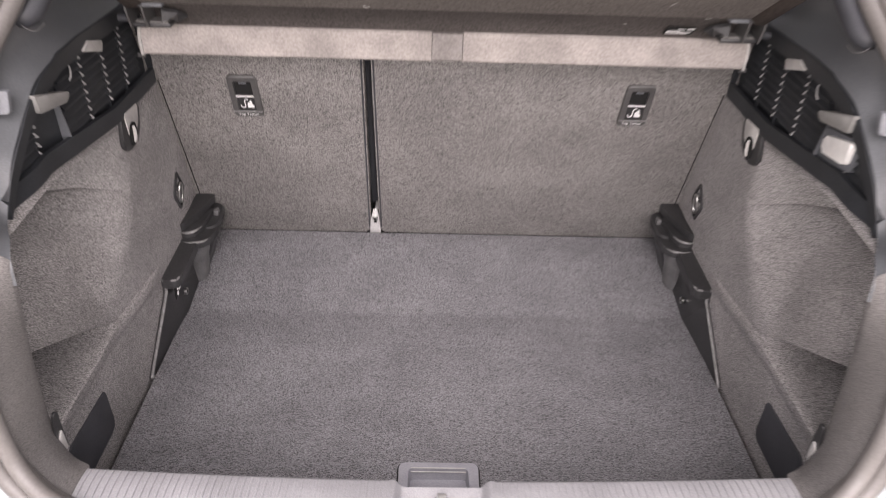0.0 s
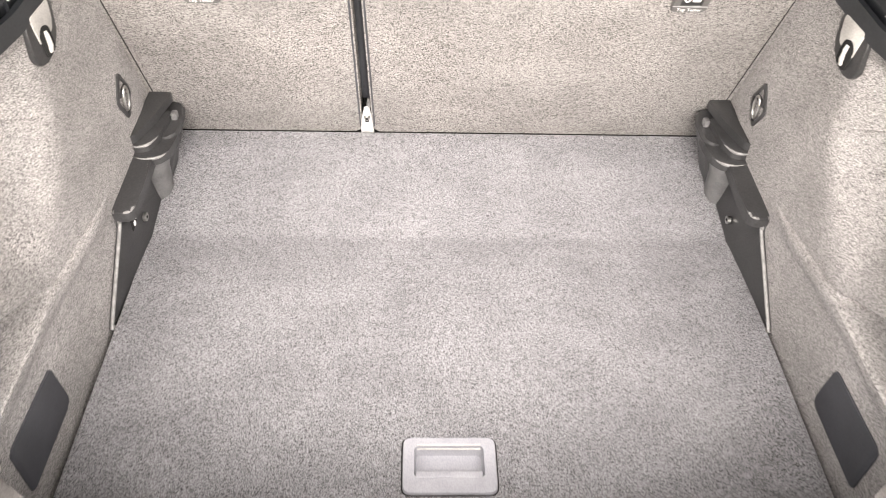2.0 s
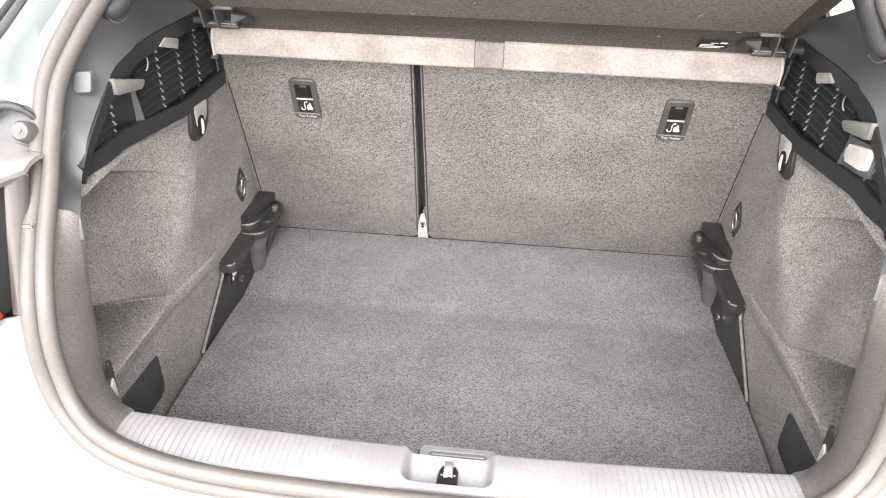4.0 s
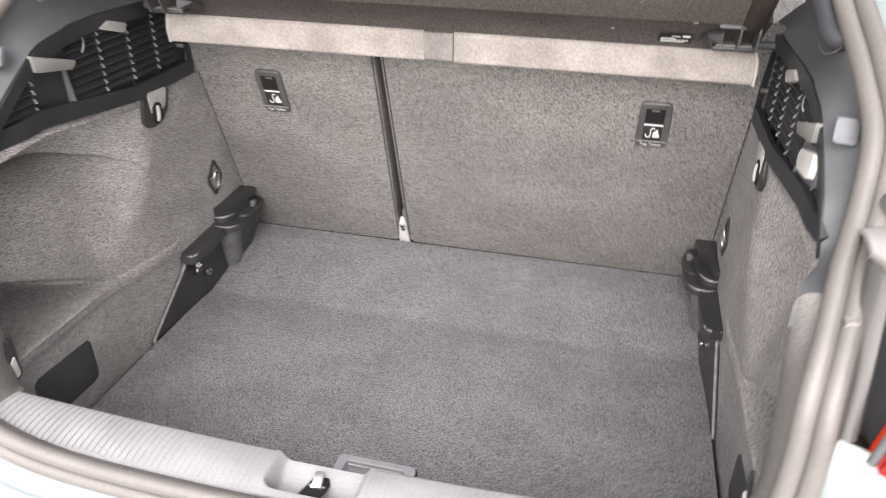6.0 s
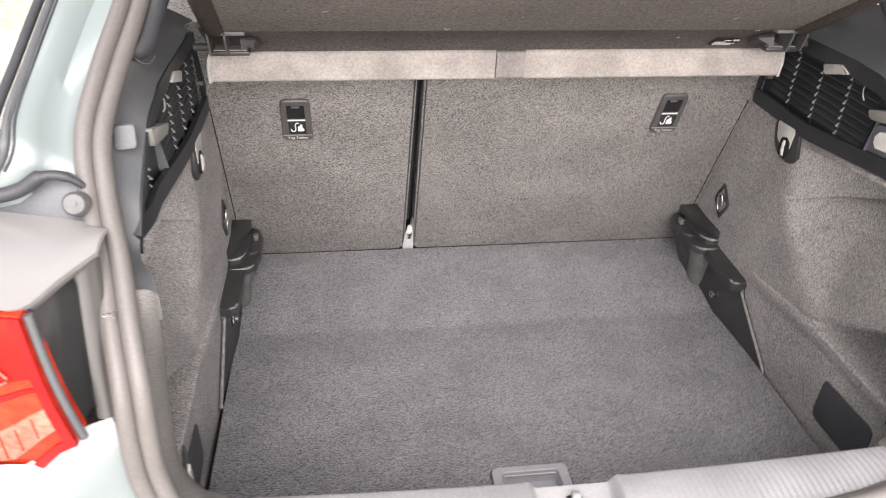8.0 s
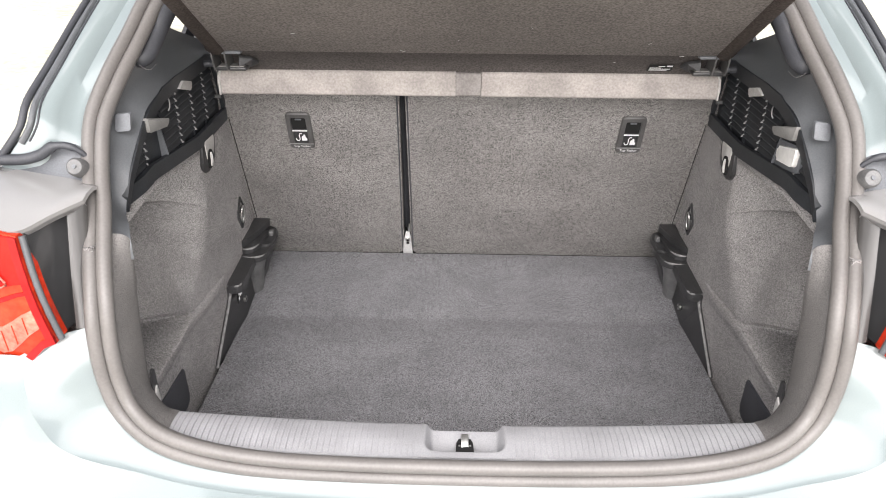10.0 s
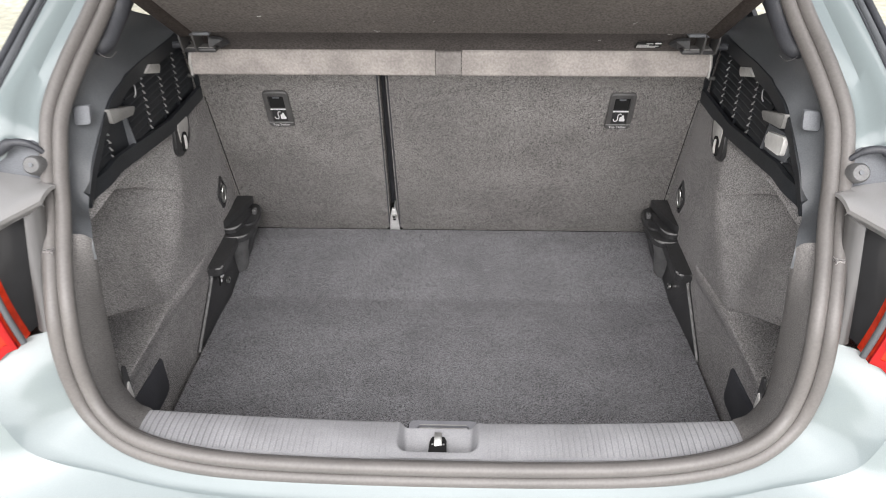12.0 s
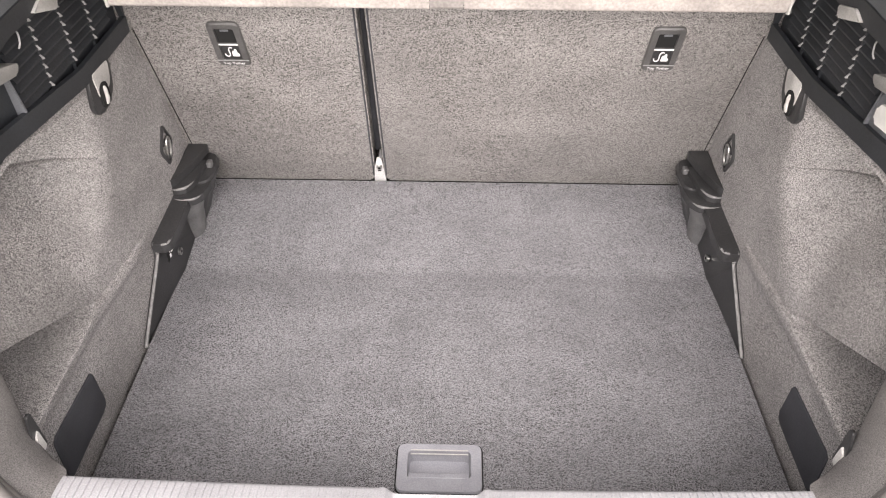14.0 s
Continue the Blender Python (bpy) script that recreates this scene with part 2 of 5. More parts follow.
def tube(bm, path, radius, sides=10, closed=False, squash=1.0, up=(0, 0, 1)):
    path = [Vector(p) for p in path]
    rings, k = [], len(path)
    for i, p in enumerate(path):
        a = path[i - 1] if (i or closed) else path[0]
        b = path[(i + 1) % k] if (i < k - 1 or closed) else path[-1]
        d = (b - a).normalized()
        side = d.cross(Vector(up))
        if side.length < 1e-4:
            side = d.cross(Vector((0, 1, 0)))
        side.normalize()
        top = side.cross(d)
        r = radius[i] if isinstance(radius, (list, tuple)) else radius
        rings.append([bm.verts.new(p + side * (math.cos(t) * r) + top * (math.sin(t) * r * squash)) for t in (2 * math.pi * j / sides for j in range(sides))])
    for i in range(k if closed else k - 1):
        r1, r2 = rings[i], rings[(i + 1) % k]
        for j in range(sides):
            bm.faces.new((r1[j], r1[(j + 1) % sides], r2[(j + 1) % sides], r2[j]))
    if not closed:
        bm.faces.new(rings[0])
        bm.faces.new(rings[-1])
    return bm


def shell(bm, rows, thick):
    """A sheet through rows of points, closed with a back at the given offset (a vector, or a length against the sheet's normal)."""
    rows = [[Vector(p) for p in r] for r in rows]
    a, b = len(rows), len(rows[0])
    front = [[bm.verts.new(p) for p in r] for r in rows]
    back = []
    for i in range(a):
        line = []
        for j in range(b):
            if isinstance(thick, (int, float)):
                du = rows[min(i + 1, a - 1)][j] - rows[max(i - 1, 0)][j]
                dv = rows[i][min(j + 1, b - 1)] - rows[i][max(j - 1, 0)]
                off = du.cross(dv).normalized() * thick
            else:
                off = Vector(thick)
            line.append(bm.verts.new(rows[i][j] + off))
        back.append(line)
    for i in range(a - 1):
        for j in range(b - 1):
            bm.faces.new((front[i][j], front[i + 1][j], front[i + 1][j + 1], front[i][j + 1]))
            bm.faces.new((back[i][j], back[i][j + 1], back[i + 1][j + 1], back[i + 1][j]))
    for i in range(a - 1):
        for j in (0, b - 1):
            bm.faces.new((front[i][j], back[i][j], back[i + 1][j], front[i + 1][j]))
    for j in range(b - 1):
        for i in (0, a - 1):
            bm.faces.new((front[i][j], front[i][j + 1], back[i][j + 1], back[i][j]))
    return bm


def rod(bm, p, q, r, sides=12):
    return tube(bm, [p, q], r, sides)


def step(a, b, v):
    t = min(1.0, max(0.0, (v - a) / (b - a)))
    return t * t * (3 - 2 * t)


def mix(a, b, t):
    return a + (b - a) * t


# ---- outdoors ----
bm = bmesh.new()
bmesh.ops.create_grid(bm, x_segments=60, y_segments=60, size=400)
for v in bm.verts:
    far = max(0.0, v.co.length - 15)
    v.co.z = 0.012 * far * noise.noise(v.co * 0.02)
gn, gl = GRASS.node_tree.nodes, GRASS.node_tree.links
g_pos = gn.new("ShaderNodeNewGeometry")
g_len = gn.new("ShaderNodeVectorMath")
g_len.operation = "LENGTH"
gl.new(g_pos.outputs["Position"], g_len.inputs[0])
g_fac = gn.new("ShaderNodeMapRange")
g_fac.inputs["From Min"].default_value, g_fac.inputs["From Max"].default_value = 4.3, 4.7
gl.new(g_len.outputs["Value"], g_fac.inputs["Value"])
g_brick = gn.new("ShaderNodeTexBrick")
g_brick.inputs["Scale"].default_value = 5.0
g_brick.inputs["Color1"].default_value = (0.52, 0.49, 0.46, 1)
g_brick.inputs["Color2"].default_value = (0.46, 0.43, 0.41, 1)
g_brick.inputs["Mortar"].default_value = (0.22, 0.20, 0.19, 1)
gl.new(g_pos.outputs["Position"], g_brick.inputs["Vector"])
g_mix = gn.new("ShaderNodeMix")
g_mix.data_type = "RGBA"
g_bsdf = gn["Principled BSDF"]
g_old = g_bsdf.inputs["Base Color"].links[0].from_socket
gl.new(g_fac.outputs["Result"], g_mix.inputs[0])
gl.new(g_brick.outputs["Color"], g_mix.inputs[6])
gl.new(g_old, g_mix.inputs[7])
gl.new(g_mix.outputs[2], g_bsdf.inputs["Base Color"])
ground = tagged(part("ground", bm, GRASS), "pale paving with dry yellow-green grass beyond", "ground", "", "structure")

# ---- side linings ----
WALL = 0.521


def louvre_foot(y):
    return float(np.interp(y, [0.05, 0.19, 0.30, 0.52, 0.71, 0.9], [1.066, 1.068, 1.077, 1.052, 1.055, 1.055]))


def recess(y, z):
    """How far the wheel-arch recess is let in at a place on the lining: 0 on the flat, 1 well inside it."""
    bound = float(np.interp(z, [0.74, 0.775, 0.845, 0.915, 0.95, 1.08], [0.345, 0.395, 0.462, 0.532, 0.538, 0.530]))
    return step(bound, bound - float(np.interp(z, [0.78, 0.90, 0.95, 1.05], [0.12, 0.14, 0.17, 0.17])), y) * step(0.080, 0.135, y)


def lining_profile(y):
    """The lining's section at y from its foot to its head: how far it lies behind the flat, and its height."""
    head = louvre_foot(y)
    top = head - 0.014
    ridge = min(0.739 + 0.13 * max(0.0, 0.57 - y), 0.770)
    roll = step(0.585, 0.50, y)
    crease = max(0.900 - 0.55 * (y - 0.15), ridge + 0.022)
    room = crease - ridge - 0.022
    deep = min(0.150, 4.0 * room) * step(0.078, 0.11, y)
    arc = max(float(np.interp(y, [0.10, 0.20, 0.30, 0.40, 0.46, 0.53], [0.950, 0.984, 0.998, 0.988, 0.968, 0.926])), crease + 0.03)
    raw = [(0, 0.575), (0, 0.63), (0, ridge - 0.040), (-0.0016 * roll, ridge - 0.020), (-0.0052 * roll, ridge - 0.010), (-0.0066 * roll, ridge), (-0.0045 * roll, ridge + 0.008),
           (0.30 * deep, ridge + 0.011), (0.80 * deep, ridge + 0.013 + 0.12 * room), (deep, mix(ridge + 0.011, crease - 0.010, 0.5)), (0.97 * deep, crease - 0.010 - 0.04 * room), (0.60 * deep, crease - 0.0055), (0.0, crease - 0.001)]
    for t in (0.10, 0.22, 0.36, 0.50, 0.64, 0.78, 0.90, 1.0):
        z = mix(crease, arc, math.sin(t * math.pi / 2))
        raw.append((0.130 * mix(t, 1 - math.cos(t * math.pi / 2), 0.4) * recess(y, z), z))
    for back, z in ((0.133, arc + 0.006), (0.137, mix(arc, top, 0.3)), (0.143, mix(arc, top, 0.55)), (0.147, mix(arc, top, 0.75)), (0.140, top - 0.008), (0.090, top - 0.001)):
        raw.append((back * recess(y, z), z))
    raw += [(0.0, top + 0.001), (0, head)]
    steady = [raw[0]]
    for back, z in raw[1:]:
        steady.append((back, max(z, steady[-1][1] + 0.0006)))
    return steady


def lining(s, name, label):
    bm = bmesh.new()
    rows = []
    for y in np.linspace(0.075, 0.93, 170):
        rows.append([(s * (WALL + 0.006 * step(0.76, 0.86, y) + p[0]), y, p[1]) for p in spline(lining_profile(y), 4)])
    shell(bm, rows, (s * 0.012, 0, 0))
    ob = part(name, bm, SIDE_FELT, None, smooth=75)
    return tagged(ob, label, "boot lining", "", "structure")


lining(-1, "wall_left", "grey felt boot side lining with a moulded recess")
lining(1, "wall_right", "grey felt boot side lining with a moulded recess")

# ---- load floor ----
board = thing("load_floor", (0, 0.4, 0.58), "grey carpeted boot load floor with a crease", "boot floor")
bm = bmesh.new()
xs = [-0.511, -0.4, -0.2, -0.058, 0.060, 0.2, 0.4, 0.513]
ys = [0.082, 0.12, 0.160, 0.234, 0.35, 0.5, 0.60, 0.618, 0.630, 0.642, 0.66, 0.76, 0.862, 0.8732]


def floor_z(y):
    return 0.600 + max(0.0, y - 0.633) * 0.185 - 0.0015 * math.exp(-((y - 0.63) / 0.012) ** 2)


grid = {(i, j): bm.verts.new((x, y, floor_z(y))) for i, x in enumerate(xs) for j, y in enumerate(ys)}
base = {k: bm.verts.new(v.co - Vector((0, 0, 0.018))) for k, v in list(grid.items())}
cells = {(i, j) for i in range(len(xs) - 1) for j in range(len(ys) - 1)} - {(3, 2)}
for i, j in cells:
    for g in (grid, base):
        bm.faces.new((g[i, j], g[i + 1, j], g[i + 1, j + 1], g[i, j + 1]))
    for (di, dj), a, b in (((-1, 0), (i, j), (i, j + 1)), ((1, 0), (i + 1, j), (i + 1, j + 1)), ((0, -1), (i, j), (i + 1, j)), ((0, 1), (i, j + 1), (i + 1, j + 1))):
        if (i + di, j + dj) not in cells:
            bm.faces.new((grid[a], grid[b], base[b], base[a]))
part("carpet", bm, CARPET, board, smooth=30)
# added black filler, paints the dark gap between floor and backrests
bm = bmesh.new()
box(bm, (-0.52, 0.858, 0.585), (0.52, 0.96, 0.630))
part("rear_gap_fill", bm, DARK, board, "black fill painting the dark gap under the backrests")
bm = bmesh.new()
for x, y, turn, length in ((-0.20, 0.30, 0.4, 0.004), (0.13, 0.27, 2.0, 0.003), (-0.31, 0.22, 1.1, 0.004), (0.30, 0.41, 0.2, 0.003), (-0.05, 0.52, 2.6, 0.004), (0.22, 0.70, 1.4, 0.003), (-0.28, 0.60, 0.9, 0.003)):
    way = Vector((math.cos(turn), math.sin(turn), 0)) * length
    p = Vector((x, y, floor_z(y) + 0.0004))
    q = p + way
    q.z = floor_z(q.y) + 0.0007
    tube(bm, [p, (p + q) / 2 + Vector((0.0004, 0, 0.0006)), q], 0.0004, 4)
part("lint", bm, PALE, board, "pale specks of lint", kind="stuff")
# grab handle let into the board
bm = bmesh.new()
ring_o = rounded([(-0.0625, 0.156), (0.0645, 0.156), (0.0645, 0.238), (-0.0625, 0.238)], 0.012)
ring_i = rounded([(-0.047, 0.178), (0.048, 0.178), (0.048, 0.225), (-0.047, 0.225)], 0.008)
loops = [[bm.verts.new((x, y, z)) for x, y in ring] for ring, z in ((ring_o, 0.598), (ring_o, 0.603), ([(0.001 + (x - 0.001) * 0.985, 0.197 + (y - 0.197) * 0.97) for x, y in ring_o], 0.6055), (ring_i, 0.6055), (ring_i, 0.600), ([(x * 0.95, 0.201 + (y - 0.201) * 0.85) for x, y in ring_i], 0.583))]
k = len(ring_o)
for a, b in zip(loops, loops[1:]):
    for i in range(k):
        bm.faces.new((a[i], a[(i + 1) % k], b[(i + 1) % k], b[i]))
bm.faces.new(loops[-1])
grab = part("grab_handle", bm, HANDLE, board, "light grey plastic grab handle", 35)
bm = bmesh.new()
tube(bm, [(0.001 + (x - 0.001) * 1.012, 0.197 + (y - 0.197) * 1.02, 0.6003) for x, y in ring_o], 0.0011, 6, closed=True)
part("handle_gap", bm, DARK, grab, "dark gap round the handle")
bm = bmesh.new()
box(bm, (-0.045, 0.180, 0.596), (0.046, 0.190, 0.602), 0.002)
part("grip_bar", bm, HANDLE, grab)
# pale rods paint the brightness of the handle's inner edges
bm = bmesh.new()
rod(bm, (-0.043, 0.2262, 0.6050), (0.044, 0.2262, 0.6050), 0.0013, 6)
rod(bm, (-0.043, 0.2225, 0.6005), (0.044, 0.2225, 0.6005), 0.0011, 6)
part("bright_edge", bm, PALE, grab, "inner edges painted bright")

# ---- rear seat backrests ----
SEAT_TILT = 0.39


def seat_y(z):
    return 0.736 + (1.01 - z) * SEAT_TILT


def seat_pt(x, z, out=0.0):
    """A point on the back of the seat, lifted out of it by a length."""
    c = 1 / math.hypot(1, SEAT_TILT)
    return Vector((x, seat_y(z) - out * c, z - out * c * SEAT_TILT))


def backrest(x0, x1, x2, x3, label):
    ob = thing("seat_backrest", ((x0 + x1) / 2, 0.9, 0.64), label, "car seat", "rear seat backrests")
    bm = bmesh.new()
    outline = rounded([(x0, 0.6430), (x1, 0.6430), (x2, 1.22), (x3, 1.22)], 0.012)
    prism(bm, [seat_pt(x, z, -0.09) for x, z in outline], seat_pt(0, 0, 0) - seat_pt(0, 0, -0.09), 0.006, 3)
    part("felt_back", bm, SEAT_FELT, ob, smooth=40)
    for xa, xb, side in ((x0, x3, 1), (x1, x2, -1)):
        bm = bmesh.new()
        tube(bm, [seat_pt(mix(xa, xb, (z - 0.632) / 0.588) + side * 0.004, z, 0.0) for z in np.linspace(0.662, 1.2, 14)], 0.0016, 8)
        part("edge_piping", bm, SLATE, ob, "dark edge piping", 60)
    side_x = -0.517 if x0 < -0.5 else 0.517
    # thin black tube paints the shadow line between backrest and lining
    bm = bmesh.new()
    tube(bm, [seat_pt(side_x, z, 0.0) for z in np.linspace(0.74, 1.05, 10)], 0.0010, 8)
    part("side_shadow_line", bm, DARK, ob, "painted shadow line beside the lining", 60)
    return ob


left_rest = backrest(-0.56, -0.1525, -0.1415, -0.56, "grey felt narrow rear backrest, folded upright")
right_rest = backrest(-0.1335, 0.56, 0.56, -0.1295, "grey felt wide rear backrest, folded upright")

def tether_plate(cx):
    z0 = 1.022
    ob = thing("tether_plate", seat_pt(cx, z0), "black plastic tether release plate with white symbols", "release plate", "tether plates on the backrests")
    outer = rounded([(cx - 0.028, z0 - 0.045), (cx + 0.028, z0 - 0.045), (cx + 0.027, z0 + 0.047), (cx - 0.027, z0 + 0.047)], 0.010)
    inner = rounded([(cx - 0.0165, z0 - 0.032), (cx + 0.0165, z0 - 0.032), (cx + 0.0165, z0 + 0.036), (cx - 0.0165, z0 + 0.036)], 0.003)
    bm = bmesh.new()
    k = len(outer)
    grow = lambda ring, f: [(cx + (x - cx) * f, z0 + (z - z0) * f) for x, z in ring]
    loops = [[bm.verts.new(seat_pt(x, z, o)) for x, z in ring] for ring, o in ((outer, -0.002), (outer, 0.004), (grow(outer, 0.95), 0.006), (inner, 0.006), (inner, 0.0012))]
    for a, b in zip(loops, loops[1:]):
        for i in range(k):
            bm.faces.new((a[i], a[(i + 1) % k], b[(i + 1) % k], b[i]))
    bm.faces.new(loops[-1])
    bezel = part("bezel", bm, BEZEL, ob, smooth=35)
    c = lambda x, z, o=0.0045: seat_pt(cx + x, z0 + z, o)
    bm = bmesh.new()
    prism(bm, [c(-0.016, 0.004, 0.0010), c(0.016, 0.004, 0.0010), c(0.016, 0.0345, 0.0010), c(-0.016, 0.0345, 0.0010)], c(0, 0, 0.0008) - c(0, 0, 0))
    part("slot", bm, DARK, bezel, "dark recessed slot")
    bm = bmesh.new()
    prism(bm, [c(-0.016, -0.031, 0.0005), c(0.016, -0.031, 0.0005), c(0.016, 0.001, 0.0005), c(-0.016, 0.001, 0.0005)], c(0, 0, 0.0025) - c(0, 0, 0), 0.0015)
    key = part("release_key", bm, BLACK, ob, "glossy black key", 35)
    bm = bmesh.new()
    prism(bm, [c(-0.0165, 0.0015), c(0.0165, 0.0015), c(0.0165, 0.0040), c(-0.0165, 0.0040)], c(0, 0, 0.0012) - c(0, 0, 0))
    part("bright_line", bm, WHITE, ob, "white line")
    # child-seat symbol: an anchor-like hook, and a seat with a high back
    bm = bmesh.new()
    o = 0.0036
    tube(bm, [c(-0.0070 + 0.0042 * math.cos(t), -0.0195 + 0.0048 * math.sin(t), o) for t in np.linspace(math.pi * 0.95, 2 * math.pi, 8)] + [c(-0.0034, -0.010, o), c(-0.0016, -0.0060, o), c(0.0014, -0.0046, o), c(0.0032, -0.0062, o)], 0.0010, 5)
    seat_sign = [(0.0010, -0.0240), (0.0125, -0.0240), (0.0130, -0.0190), (0.0100, -0.0165), (0.0098, -0.0105), (0.0078, -0.0078), (0.0056, -0.0095), (0.0050, -0.0130), (0.0030, -0.0120), (0.0012, -0.0150)]
    prism(bm, [c(x, z, o - 0.001) for x, z in rounded(seat_sign, 0.0010, 2)], c(0, 0, 0.0014) - c(0, 0, 0))
    part("symbol", bm, WHITE, key, "white child-seat symbol")
    bm = bmesh.new()
    prism(bm, [c(x, z, 0.0020) for x, z in rounded([(-0.0070, 0.0285), (0.0070, 0.0285), (0.0070, 0.0320), (-0.0070, 0.0320)], 0.001, 2)], c(0, 0, 0.0012) - c(0, 0, 0))
    part("finger_tab", bm, GREY, bezel, "grey finger tab")
    bm = bmesh.new()
    prism(bm, [c(x, z, 0.0055) for x, z in ((-0.0265, -0.0318), (0.0265, -0.0318), (0.0265, -0.0302), (-0.0265, -0.0302))], c(0, 0, 0.0012) - c(0, 0, 0))
    part("printed_line", bm, BRIGHT_GREY, ob, "grey printed line")
    # lettering
    cu = bpy.data.curves.new("lettering", "FONT")
    cu.body, cu.size, cu.align_x, cu.align_y = "Top Tether", 0.0080, "CENTER", "CENTER"
    tmp = bpy.data.objects.new("lettering", cu)
    scene.collection.objects.link(tmp)
    me = bpy.data.meshes.new_from_object(tmp.evaluated_get(bpy.context.evaluated_depsgraph_get()))
    bpy.data.objects.remove(tmp)
    bm = bmesh.new()
    bm.from_mesh(me)
    for v in bm.verts:
        v.co = c(v.co.x, v.co.y - 0.0370, 0.0070)
    bpy.data.meshes.remove(me)
    part("lettering", bm, WHITE, ob, "white lettering")
    return ob


tether_plate(-0.3655)
tether_plate(0.361)

# belt anchor in the gap between the backrests
anchor = thing("belt_anchor", (-0.147, 0.86, 0.64), "zinc plated belt anchor bracket bolted between backrests", "belt anchor")
bm = bmesh.new()
prism(bm, [seat_pt(x, z, -0.004) for x, z in rounded([(-0.1565, 0.636), (-0.1310, 0.636), (-0.1330, 0.683), (-0.1360, 0.718), (-0.1455, 0.718), (-0.1525, 0.683)], 0.004)], seat_pt(0, 0, 0.006) - seat_pt(0, 0, 0), 0.0015)
part("bracket", bm, ANCHOR, anchor, smooth=35)
bm = bmesh.new()
rod(bm, seat_pt(-0.1415, 0.696, 0.0), seat_pt(-0.1415, 0.696, 0.008), 0.0062, 14)
bolt = part("bolt", bm, STEEL, anchor, "steel bolt", 35)
bm = bmesh.new()
rod(bm, seat_pt(-0.1415, 0.696, 0.0075), seat_pt(-0.1415, 0.696, 0.0086), 0.0032, 6)
part("socket", bm, DARK, bolt)
bm = bmesh.new()
box(bm, seat_pt(-0.1455, 0.681, 0.003) - Vector((0.0, 0.001, 0.001)), seat_pt(-0.1385, 0.683, 0.003) + Vector((0, 0.001, 0.001)))
part("slit", bm, DARK, anchor)
# belt stalk rising in the gap
stalk = thing("belt_stalk", (-0.142, 0.86, 0.70), "dark belt stalk with metal stitching in seat gap", "belt stalk")
bm = bmesh.new()
tube(bm, [seat_pt(-0.146 + 0.001 * math.sin(z * 30) + 0.012 * (z - 0.7), z, -0.040) for z in np.linspace(0.70, 1.16, 16)], 0.0085, 8, squash=0.5)
part("webbing", bm, SLATE, stalk, smooth=60)
bm = bmesh.new()
tube(bm, [seat_pt(-0.137, 0.718, -0.003), seat_pt(-0.1365, 0.730, -0.002), seat_pt(-0.136, 0.742, -0.004)], [0.0035, 0.0045, 0.002], 8)
part("metal_end", bm, STEEL, stalk, "bright metal end", 60)

# ---- bracket mouldings in the front corners of the floor ----


